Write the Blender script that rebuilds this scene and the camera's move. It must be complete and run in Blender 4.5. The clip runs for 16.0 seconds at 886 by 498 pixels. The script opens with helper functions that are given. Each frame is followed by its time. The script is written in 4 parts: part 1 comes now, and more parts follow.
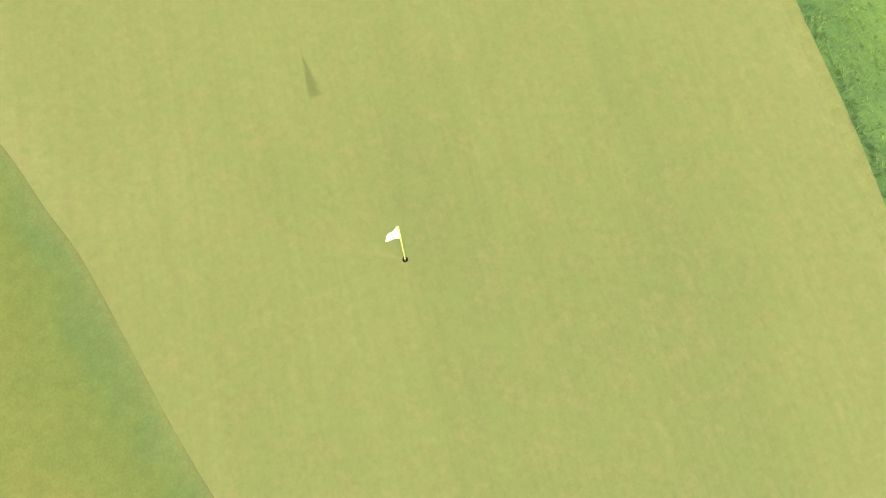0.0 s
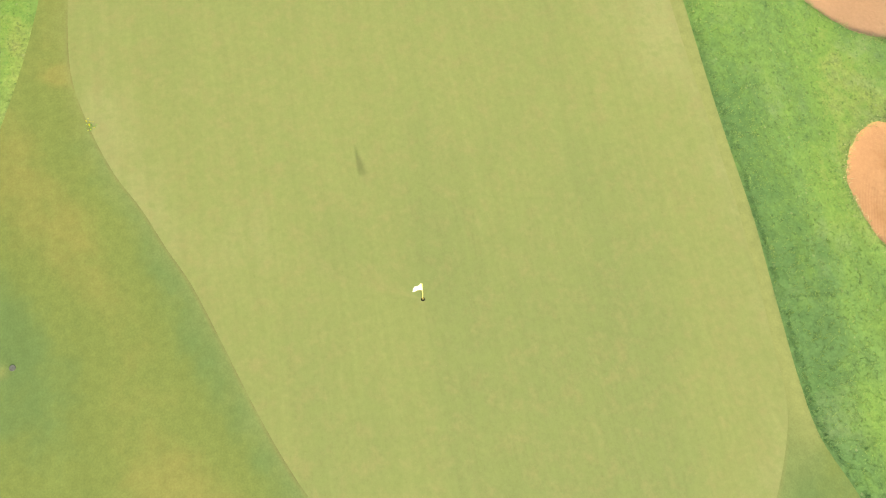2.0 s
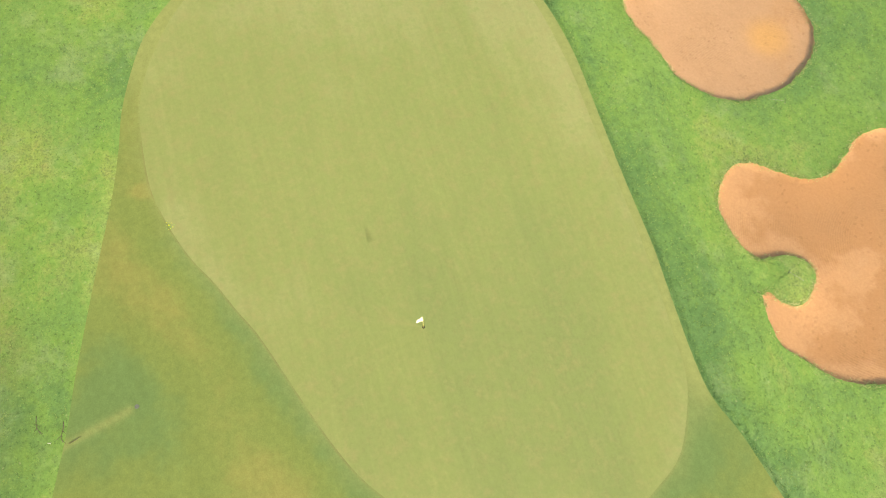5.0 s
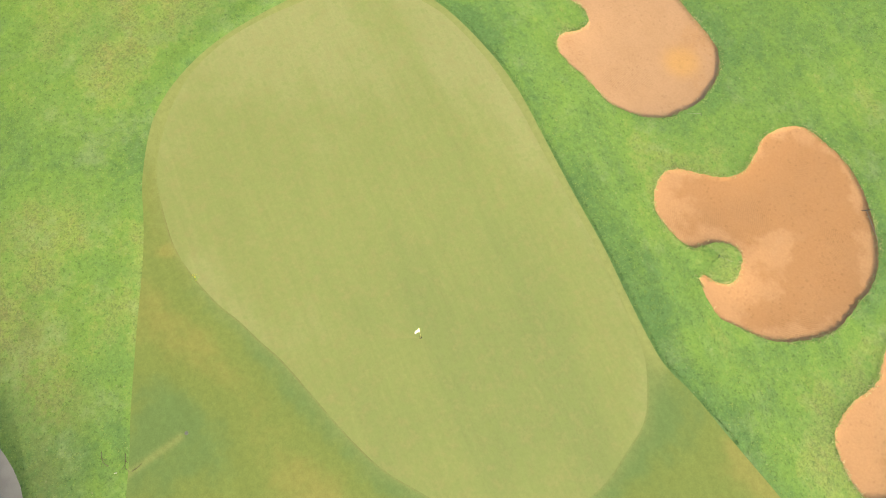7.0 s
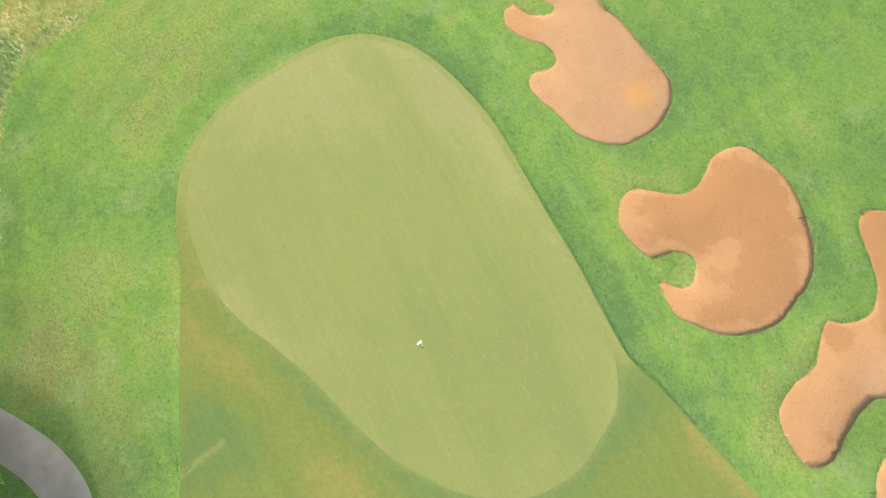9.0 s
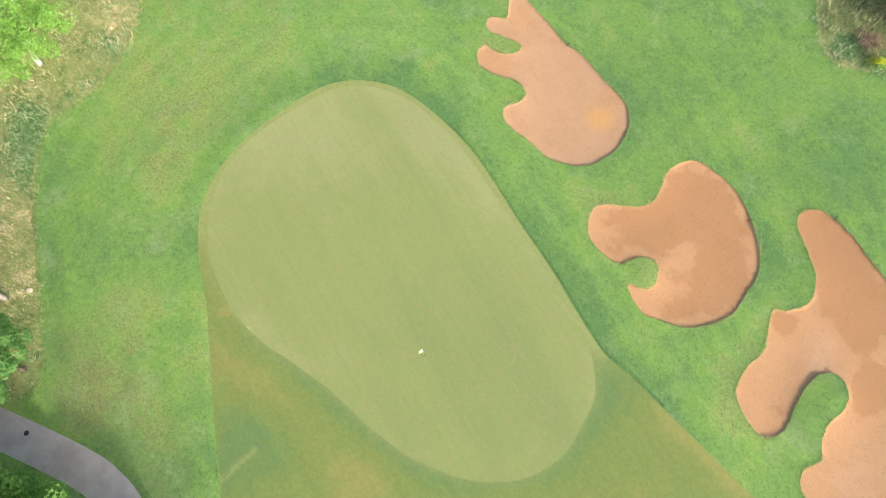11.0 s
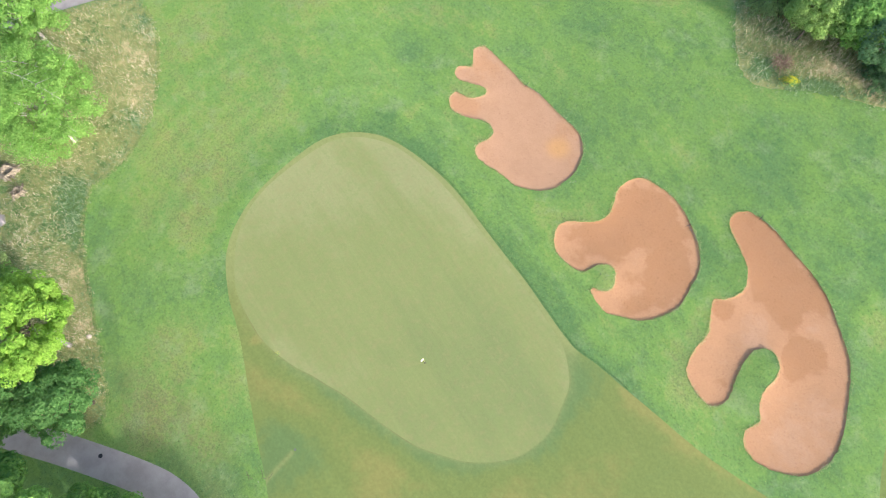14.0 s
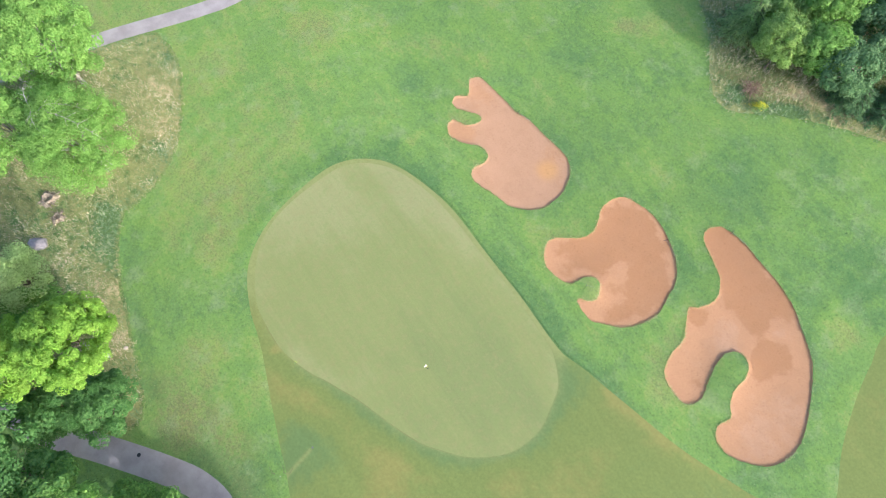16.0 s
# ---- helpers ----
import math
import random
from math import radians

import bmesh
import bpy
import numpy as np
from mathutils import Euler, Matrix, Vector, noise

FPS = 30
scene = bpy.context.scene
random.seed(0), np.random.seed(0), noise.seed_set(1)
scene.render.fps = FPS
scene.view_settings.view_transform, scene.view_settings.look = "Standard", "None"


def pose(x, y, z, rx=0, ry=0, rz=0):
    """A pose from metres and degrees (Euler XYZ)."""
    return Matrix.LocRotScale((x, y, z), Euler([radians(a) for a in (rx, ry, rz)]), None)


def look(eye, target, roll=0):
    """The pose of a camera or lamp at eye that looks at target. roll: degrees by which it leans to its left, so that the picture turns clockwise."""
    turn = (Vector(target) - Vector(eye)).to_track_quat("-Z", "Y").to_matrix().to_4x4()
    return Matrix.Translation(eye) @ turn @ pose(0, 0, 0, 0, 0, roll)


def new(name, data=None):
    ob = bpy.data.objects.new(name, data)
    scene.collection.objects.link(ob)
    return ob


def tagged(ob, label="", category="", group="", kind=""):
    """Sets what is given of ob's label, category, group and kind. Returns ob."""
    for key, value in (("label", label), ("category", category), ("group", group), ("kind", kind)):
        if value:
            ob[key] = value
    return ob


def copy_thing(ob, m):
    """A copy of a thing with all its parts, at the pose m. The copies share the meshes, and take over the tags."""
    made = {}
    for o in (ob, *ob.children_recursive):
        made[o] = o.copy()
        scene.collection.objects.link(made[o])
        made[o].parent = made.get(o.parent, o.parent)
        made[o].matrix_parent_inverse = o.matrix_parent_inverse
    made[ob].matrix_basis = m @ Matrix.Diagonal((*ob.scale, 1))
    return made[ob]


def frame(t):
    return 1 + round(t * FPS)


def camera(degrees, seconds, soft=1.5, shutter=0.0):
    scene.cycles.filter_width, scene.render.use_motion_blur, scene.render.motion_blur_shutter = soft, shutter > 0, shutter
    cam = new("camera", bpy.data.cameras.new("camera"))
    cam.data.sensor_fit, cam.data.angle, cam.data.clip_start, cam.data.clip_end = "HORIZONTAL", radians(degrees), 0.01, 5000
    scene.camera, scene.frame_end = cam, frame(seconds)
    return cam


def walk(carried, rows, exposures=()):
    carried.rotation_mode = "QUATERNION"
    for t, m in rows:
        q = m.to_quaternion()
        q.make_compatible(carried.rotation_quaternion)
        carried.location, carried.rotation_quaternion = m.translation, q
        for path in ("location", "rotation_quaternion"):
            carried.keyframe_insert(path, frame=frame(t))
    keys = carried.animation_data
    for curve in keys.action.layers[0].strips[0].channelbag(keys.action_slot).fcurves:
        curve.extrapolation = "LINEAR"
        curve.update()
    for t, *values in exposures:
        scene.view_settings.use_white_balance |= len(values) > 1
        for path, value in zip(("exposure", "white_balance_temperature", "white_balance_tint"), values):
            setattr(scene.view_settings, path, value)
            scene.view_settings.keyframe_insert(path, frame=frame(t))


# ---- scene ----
cam = camera(70.5, 16.0, soft=1.1)
PATH = [
    (0, (1.508, -2.462, 11.522), (1.3573, -1.9766, 9.5871), 1.8),
    (0.5, (1.449, -2.43, 12.698), (1.2993, -1.9536, 10.761), 2.9),
    (1, (1.322, -2.37, 13.919), (1.1803, -1.9063, 11.9781), 4.1),
    (1.5, (1.295, -2.44, 15.173), (1.146, -1.971, 13.235), 4.0),
    (2, (1.187, -2.477, 16.446), (1.045, -2.011, 14.506), 5.0),
    (2.5, (1.209, -2.617, 17.632), (1.061, -2.141, 15.695), 4.8),
    (3, (1.21, -2.647, 18.819), (1.061, -2.172, 16.882), 4.7),
    (3.5, (1.273, -2.811, 19.991), (1.121, -2.323, 18.057), 4.4),
    (4, (1.33, -2.988, 21.092), (1.182, -2.483, 19.162), 3.9),
    (6.5, (1.348, -4.27, 26.368), (1.267, -3.677, 24.46), 2.5),
    (7, (1.49, -4.635, 27.489), (1.409, -4.023, 25.587), 1.7),
    (7.5, (1.773, -4.755, 28.658), (1.682, -4.142, 26.757), -0.0),
    (8, (1.875, -4.98, 29.822), (1.783, -4.358, 27.923), -0.7),
    (8.5, (1.85, -5.025, 31.086), (1.765, -4.409, 29.185), -0.9),
    (9, (1.723, -5.046, 32.278), (1.648, -4.43, 30.377), -0.5),
    (11.5, (1.777, -5.897, 38.274), (1.736, -5.261, 36.379), -2.2),
    (12, (1.87, -6.033, 39.487), (1.835, -5.396, 37.591), -2.9),
    (12.5, (1.944, -6.172, 40.732), (1.916, -5.534, 38.837), -3.4),
    (13, (2.047, -6.346, 41.996), (2.02, -5.708, 40.101), -3.9),
    (13.5, (2.162, -6.471, 43.23), (2.133, -5.832, 41.335), -4.5),
    (14, (2.314, -6.449, 44.553), (2.282, -5.816, 42.656), -5.1),
    (14.5, (2.42, -6.471, 45.852), (2.386, -5.841, 43.954), -5.5),
    (15, (2.515, -6.512, 47.155), (2.478, -5.883, 45.256), -6.0),
    (15.5, (2.643, -6.634, 48.382), (2.601, -6.003, 46.484), -6.5),
    (16, (2.866, -6.872, 49.575), (2.818, -6.235, 47.68), -7.2),
]
EXPOSURES = [(0, 1.26, 6800, 5), (3, 1.22, 6850, 5), (7, 1.18, 6850, 5), (9, 1.17, 6350, 6), (12.5, 1.15, 5650, 13), (16, 1.15, 5300, 18)]
walk(cam, [(t, look(eye, target, roll)) for t, eye, target, roll in PATH], EXPOSURES)

# ---- daylight: a low hazy sun and its sky ----
SUN_ELEV, SUN_FROM = radians(23.6), Vector((3.5, -3.4, 0)).normalized()
sun_dir = Vector((SUN_FROM.x * math.cos(SUN_ELEV), SUN_FROM.y * math.cos(SUN_ELEV), math.sin(SUN_ELEV)))
sun = new("sun", bpy.data.lights.new("sun", "SUN"))
sun.data.energy, sun.data.angle, sun.data.color = 1.7, radians(0.35), (1.0, 0.92, 0.77)
sun.matrix_world = look(sun_dir * 200, (0, 0, 0))
world = bpy.data.worlds.new("sky")
scene.world = world
world.use_nodes = True
wn = world.node_tree.nodes
sky = wn.new("ShaderNodeTexSky")
sky.sky_type, sky.sun_disc = "NISHITA", False
sky.sun_elevation, sky.sun_rotation = SUN_ELEV, math.atan2(SUN_FROM.x, SUN_FROM.y)
sky.air_density, sky.dust_density, sky.ozone_density = 1.2, 6.0, 1.0
wn["Background"].inputs["Strength"].default_value = 0.15
world.node_tree.links.new(sky.outputs["Color"], wn["Background"].inputs["Color"])


# ---- materials ----
class Nodes:
    """Small helper to write node materials."""

    def __init__(self, name, rough=0.85, spec=0.25):
        self.mat = bpy.data.materials.new(name)
        self.mat.use_nodes = True
        self.t = self.mat.node_tree
        self.bsdf = self.t.nodes["Principled BSDF"]
        self.bsdf.inputs["Roughness"].default_value = rough
        self.bsdf.inputs["Specular IOR Level"].default_value = spec
        geo = self.t.nodes.new("ShaderNodeNewGeometry")
        self.pos, self.island = geo.outputs["Position"], geo.outputs["Random Per Island"]
        # noises run in a turned frame, so that their lattice does not show on level ground
        turn = self.t.nodes.new("ShaderNodeMapping")
        turn.inputs["Rotation"].default_value = (0.62, 0.47, 0.83)
        self.t.links.new(self.pos, turn.inputs["Vector"])
        self.turned = turn.outputs["Vector"]

    def link(self, a, b):
        if hasattr(a, "links"):
            self.t.links.new(a, b)
        else:
            b.default_value = a
        return self

    def noise(self, scale, detail=3.0, rough=0.55, vec=None, stretch=None):
        n = self.t.nodes.new("ShaderNodeTexNoise")
        n.inputs["Scale"].default_value, n.inputs["Detail"].default_value = scale, detail
        n.inputs["Roughness"].default_value = rough
        v = vec or (self.pos if stretch else self.turned)
        if stretch:
            m = self.t.nodes.new("ShaderNodeMapping")
            m.vector_type = "TEXTURE"
            m.inputs["Scale"].default_value = [1 / k for k in stretch[:3]]
            m.inputs["Rotation"].default_value = (0, 0, stretch[3] if len(stretch) > 3 else 0)
            self.t.links.new(v, m.inputs["Vector"])
            v = m.outputs["Vector"]
        self.t.links.new(v, n.inputs["Vector"])
        return n.outputs["Fac"]

    def attr(self, name):
        a = self.t.nodes.new("ShaderNodeAttribute")
        a.attribute_name = name
        return a.outputs["Fac"]

    def math(self, op, a, b=0.0, c=0.0, clamp=False):
        m = self.t.nodes.new("ShaderNodeMath")
        m.operation, m.use_clamp = op, clamp
        for v, s in zip((a, b, c), m.inputs):
            self.link(v, s)
        return m.outputs[0]

    def span(self, v, a, b, c=0.0, d=1.0):
        m = self.t.nodes.new("ShaderNodeMapRange")
        m.interpolation_type = "SMOOTHSTEP"
        for x, s in zip((v, a, b, c, d), m.inputs):
            self.link(x, s)
        return m.outputs[0]

    def mix(self, f, a, b, mode="MIX"):
        m = self.t.nodes.new("ShaderNodeMix")
        m.data_type, m.blend_type = "RGBA", mode
        self.link(f, m.inputs[0])
        for v, s in ((a, m.inputs[6]), (b, m.inputs[7])):
            self.link((*v, 1) if isinstance(v, tuple) else v, s)
        return m.outputs[2]

    def scaled(self, col, f):
        """The colour times a value."""
        v = self.t.nodes.new("ShaderNodeVectorMath")
        v.operation = "SCALE"
        self.link(col, v.inputs[0])
        self.link(f, v.inputs["Scale"])
        return v.outputs[0]

    def bump(self, height, strength, distance):
        b = self.t.nodes.new("ShaderNodeBump")
        b.inputs["Strength"].default_value, b.inputs["Distance"].default_value = strength, distance
        self.link(height, b.inputs["Height"])
        self.t.links.new(b.outputs[0], self.bsdf.inputs["Normal"])

    def done(self, col):
        self.link((*col, 1) if isinstance(col, tuple) else col, self.bsdf.inputs["Base Color"])
        return self.mat


def turf(name, lush, mid, dry, grain, depth, mottle, streak=None, speck=0.9, coarse=0.5, collar=None, rim=None):
    """Mown grass: broad lush and dry patches, a mottle, and a fine grain of blades."""
    n = Nodes(name, 0.9, 0.12)
    broad = n.math("MULTIPLY_ADD", n.noise(0.16, 4.0), 1.5, -0.75)
    small = n.math("MULTIPLY_ADD", n.noise(1.3, 4.0, 0.6), 1.4, -0.7)
    tone = n.math("ADD", n.math("MULTIPLY_ADD", broad, 0.9, n.math("MULTIPLY", small, mottle)), n.attr("patch"))
    col = n.mix(n.span(tone, -0.75, 0.0), lush, mid)
    col = n.mix(n.span(tone, 0.05, 0.85), col, dry)
    if collar:
        col = n.mix(n.attr("collar"), col, collar)
    if rim:
        col = n.mix(n.math("MULTIPLY", n.attr("rim"), n.span(n.noise(2.2, 3.0), 0.35, 0.6, 0.15, 0.8)), col, rim)
    fine = n.noise(grain, 3.0, 0.65)
    mid_grain = n.noise(grain * 0.22, 3.0, 0.6)
    f = n.math("MULTIPLY_ADD", fine, speck, 1 - speck / 2)
    f = n.math("MULTIPLY", f, n.math("MULTIPLY_ADD", mid_grain, coarse, 1 - coarse / 2))
    if streak is not None:
        s = n.noise(1.0, 3.0, 0.55, stretch=(0.1, 1.4, 1.0, streak))
        f = n.math("MULTIPLY", f, n.math("MULTIPLY_ADD", s, 0.2, 0.9))
    n.bump(n.math("ADD", fine, n.math("MULTIPLY", mid_grain, 1.5)), 0.7, depth)
    return n.done(n.scaled(col, f))


def green_material():
    """Closely mown putting turf: brownish and green blotches, mowing bands and thin lines along the long side."""
    n = Nodes("green_turf", 0.9, 0.12)
    along = -1.005
    bands = n.noise(1.0, 2.0, 0.5, stretch=(0.03, 0.42, 1.0, along))
    lines = n.noise(1.0, 2.0, 0.55, stretch=(0.09, 3.4, 1.0, along))
    threads = n.noise(1.0, 2.0, 0.55, stretch=(0.3, 11.0, 1.0, along))
    broad, blotch, small = n.noise(0.3, 4.0, 0.6), n.noise(1.9, 4.0, 0.62), n.noise(5.5, 4.0, 0.66)
    tone = n.math("MULTIPLY_ADD", broad, 1.3, -0.65)
    tone = n.math("MULTIPLY_ADD", bands, 1.3, n.math("ADD", tone, -0.65))
    tone = n.math("ADD", tone, n.attr("patch"))
    col = n.mix(n.span(tone, -0.8, 0.0), (0.197, 0.235, 0.082), (0.226, 0.257, 0.088))
    col = n.mix(n.span(tone, 0.0, 0.8), col, (0.276, 0.288, 0.118))
    # brownish and fresh blotches
    hue = n.math("MULTIPLY_ADD", small, 0.35, n.math("MULTIPLY", blotch, 0.8))
    col = n.mix(n.span(hue, 0.54, 0.78, 0.0, 0.5), col, (0.258, 0.244, 0.098))
    col = n.mix(n.span(hue, 0.60, 0.38, 0.0, 0.5), col, (0.214, 0.262, 0.084))
    # pale pinkish thin turf and tiny light specks
    col = n.mix(n.span(n.noise(0.8, 5.0, 0.6), 0.60, 0.82, 0.0, 0.28), col, (0.31, 0.28, 0.125))
    fine = n.noise(26.0, 3.0, 0.65)
    for scale, size, amount, tint in ((1.7, 0.018, 0.3, (0.36, 0.33, 0.17)), (2.1, 0.022, 0.28, (0.17, 0.19, 0.075))):
        vo = n.t.nodes.new("ShaderNodeTexVoronoi")
        vo.voronoi_dimensions = "2D"
        vo.inputs["Scale"].default_value = scale
        n.t.links.new(n.pos, vo.inputs["Vector"])
        near = n.math("MULTIPLY_ADD", fine, 0.04, vo.outputs["Distance"])
        col = n.mix(n.span(near, size + 0.008, size + 0.03, amount, 0.0), col, tint)
    f = n.math("MULTIPLY_ADD", fine, 0.2, 0.9)
    f = n.math("MULTIPLY", f, n.math("MULTIPLY_ADD", small, 0.24, 0.88))
    f = n.math("MULTIPLY", f, n.math("MULTIPLY_ADD", n.noise(10.0, 3.0, 0.6), 0.2, 0.9))
    f = n.math("MULTIPLY", f, n.math("MULTIPLY_ADD", lines, 0.11, 0.945))
    f = n.math("MULTIPLY", f, n.math("MULTIPLY_ADD", threads, 0.10, 0.95))
    n.bump(n.math("ADD", fine, small), 0.5, 0.004)
    return n.done(n.scaled(col, f))


def rough_material():
    """Uneven mown rough: cool lush, yellow-green and dry turf in blotches, dark and pale tufts."""
    n = Nodes("rough_turf", 0.9, 0.12)
    broad, blotch, clump = n.noise(0.17, 4.0, 0.6), n.noise(0.75, 5.0, 0.62), n.noise(2.6, 4.0, 0.65)
    tone = n.math("MULTIPLY_ADD", broad, 3.2, -1.6)
    tone = n.math("MULTIPLY_ADD", blotch, 2.3, n.math("ADD", tone, -1.15))
    tone = n.math("MULTIPLY_ADD", clump, 2.2, n.math("ADD", tone, -1.1))
    drift = n.noise(1.0, 4.0, 0.6, stretch=(0.95, 0.2, 1.0, 0.5))
    tone = n.math("MULTIPLY_ADD", drift, 2.0, n.math("ADD", tone, -1.0))
    tone = n.math("MULTIPLY_ADD", tone, 0.95, n.attr("patch"))
    col = n.mix(n.span(tone, -1.5, 0.05), (0.098, 0.186, 0.056), (0.161, 0.270, 0.058))
    col = n.mix(n.span(tone, 0.0, 0.75), col, (0.225, 0.302, 0.074))
    col = n.mix(n.span(tone, 0.7, 1.7), col, (0.265, 0.27, 0.085))
    col = n.mix(n.math("MULTIPLY", n.attr("worn"), n.span(n.math("MULTIPLY_ADD", clump, 0.5, n.math("MULTIPLY", blotch, 0.5)), 0.4, 0.58, 0.25, 0.85)), col, (0.17, 0.165, 0.075))
    # a second drift of hue, bluish and yellowish
    hue = n.noise(0.42, 4.0, 0.6)
    col = n.mix(n.span(hue, 0.36, 0.6, 0.3, 0.0), col, (0.125, 0.215, 0.077))
    col = n.mix(n.span(n.noise(0.4, 6.0, 0.68), 0.50, 0.72, 0.0, 0.5), col, (0.235, 0.295, 0.135))
    fine, tuft, fleck = n.noise(14.0, 3.0, 0.65), n.noise(4.5, 3.0, 0.6), n.noise(8.0, 2.0, 0.6)
    f = n.math("MULTIPLY_ADD", fine, 0.6, 0.72)
    f = n.math("MULTIPLY", f, n.math("MULTIPLY_ADD", tuft, 0.62, 0.69))
    f = n.math("MULTIPLY", f, n.span(n.math("MULTIPLY_ADD", clump, 0.35, fleck), 0.46, 0.58, 0.70, 1.0))
    weeds = n.math("MULTIPLY", n.span(tone, 0.25, 0.9), n.span(n.noise(7.0, 3.0, 0.65), 0.56, 0.44))
    col = n.mix(n.math("MULTIPLY", weeds, 0.4), col, (0.115, 0.155, 0.06))
    # single dark tufts and pale weeds
    for scale, size, tint in ((1.5, 0.07, (0.075, 0.14, 0.05)), (0.8, 0.035, (0.32, 0.35, 0.17)), (2.3, 0.08, (0.10, 0.18, 0.06)), (3.1, 0.05, (0.07, 0.13, 0.05)), (2.7, 0.03, (0.29, 0.34, 0.14))):
        vo = n.t.nodes.new("ShaderNodeTexVoronoi")
        vo.voronoi_dimensions = "2D"
        vo.inputs["Scale"].default_value = scale
        n.t.links.new(n.pos, vo.inputs["Vector"])
        near = n.math("MULTIPLY_ADD", fine, 0.12, vo.outputs["Distance"])
        col = n.mix(n.span(near, size * 0.55 + 0.06, size + 0.06, 0.38, 0.0), col, tint)
    w = n.math("SINE", n.math("MULTIPLY", n.math("ADD", n.attr("edge"), n.math("MULTIPLY", blotch, 0.5)), 3.4))
    f = n.math("MULTIPLY", f, n.math("MULTIPLY_ADD", n.math("MULTIPLY", w, n.span(n.noise(0.25, 3.0), 0.4, 0.65)), 0.06, 1.0))
    n.bump(n.math("ADD", n.math("MULTIPLY", fine, 0.7), n.math("MULTIPLY_ADD", clump, 2.0, n.math("MULTIPLY", tuft, 2.0))), 0.6, 0.02)
    return n.done(n.scaled(col, f))


M_GREEN = green_material()
M_FAIR = turf("fairway_turf", (0.126, 0.19, 0.062), (0.168, 0.21, 0.057), (0.226, 0.226, 0.066), 20.0, 0.006, 0.55, streak=-1.005, speck=0.42, coarse=0.4, collar=(0.236, 0.26, 0.089), rim=(0.15, 0.14, 0.055))
M_ROUGH = rough_material()
M_MEADOW = turf("dry_meadow", (0.13, 0.21, 0.065), (0.29, 0.30, 0.11), (0.62, 0.48, 0.27), 9.0, 0.05, 1.7, speck=1.2)


def sand_material():
    n = Nodes("bunker_sand", 0.92, 0.15)
    broad = n.noise(0.35, 4.0)
    ragged = n.noise(1.1, 6.0, 0.62)
    wet = n.math("ADD", n.attr("wet"), n.math("ADD", n.math("MULTIPLY_ADD", broad, 0.5, -0.25), n.math("MULTIPLY_ADD", ragged, 1.0, -0.5)))
    col = n.mix(n.span(wet, 0.05, 0.30, 0.0, 0.7), (0.405, 0.23, 0.113), (0.315, 0.163, 0.07))
    col = n.mix(n.span(wet, -0.15, -0.55, 0.0, 0.8), col, (0.42, 0.258, 0.146))
    col = n.mix(n.span(n.noise(0.9, 5.0, 0.6), 0.35, 0.7, 0.0, 0.3), col, (0.335, 0.192, 0.095))
    col = n.mix(n.attr("orange"), col, (0.47, 0.265, 0.10))
    fine = n.noise(60.0, 2.0, 0.7)
    lump, step = n.noise(4.0, 4.0, 0.6), n.noise(9.0, 3.0, 0.6)
    wv = n.t.nodes.new("ShaderNodeTexWave")
    wv.wave_type, wv.rings_direction = "RINGS", "Z"
    wv.inputs["Scale"].default_value, wv.inputs["Distortion"].default_value = 3.2, 5.0
    wv.inputs["Detail"].default_value, wv.inputs["Detail Scale"].default_value = 2.0, 0.3
    m = n.t.nodes.new("ShaderNodeMapping")
    m.inputs["Location"].default_value = (-17.5, -8.5, 0)
    n.t.links.new(n.pos, m.inputs["Vector"])
    n.t.links.new(m.outputs["Vector"], wv.inputs["Vector"])
    raked = n.math("MULTIPLY", wv.outputs["Fac"], n.span(n.noise(0.5, 2.0), 0.52, 0.66))
    # shallow prints
    vo = n.t.nodes.new("ShaderNodeTexVoronoi")
    vo.voronoi_dimensions = "2D"
    vo.inputs["Scale"].default_value = 2.6
    n.t.links.new(n.pos, vo.inputs["Vector"])
    pit = n.span(n.math("MULTIPLY_ADD", step, 0.25, vo.outputs["Distance"]), 0.18, 0.36)
    pit = n.math("MAXIMUM", pit, n.span(n.noise(0.6, 2.0), 0.42, 0.52))
    lump = n.math("MULTIPLY_ADD", pit, 0.35, lump)
    h = n.math("ADD", n.math("MULTIPLY_ADD", step, 0.7, n.math("MULTIPLY", raked, 0.17)), n.math("MULTIPLY_ADD", lump, 1.6, n.math("MULTIPLY", fine, 0.35)))
    n.bump(h, 0.6, 0.024)
    return n.done(n.scaled(col, n.math("MULTIPLY", n.math("MULTIPLY_ADD", fine, 0.4, 0.8), n.math("MULTIPLY_ADD", raked, -0.08, n.math("MULTIPLY_ADD", pit, 0.1, n.math("MULTIPLY_ADD", step, 0.3, 0.79))))))


def path_material():
    n = Nodes("worn_asphalt", 0.85, 0.3)
    fine, broad = n.noise(45.0, 3.0, 0.7), n.noise(0.7, 4.0, 0.6)
    col = n.mix(n.span(broad, 0.3, 0.7), (0.29, 0.26, 0.235), (0.38, 0.345, 0.315))
    n.bump(fine, 0.4, 0.006)
    return n.done(n.scaled(col, n.math("MULTIPLY_ADD", fine, 0.4, 0.8)))


def blade_material(name, a, b, c, share=0.0):
    """Grass blades and leaves: the colour runs from one blade to the next."""
    n = Nodes(name, 0.7, 0.2)
    col = n.mix(n.span(n.island, share, 0.6 + share), a, b)
    col = n.mix(n.span(n.math("ADD", n.island, n.math("MULTIPLY_ADD", n.noise(0.45, 3.0), 2.0, -1.0)), 0.55, 1.1), col, c)
    return n.done(col)


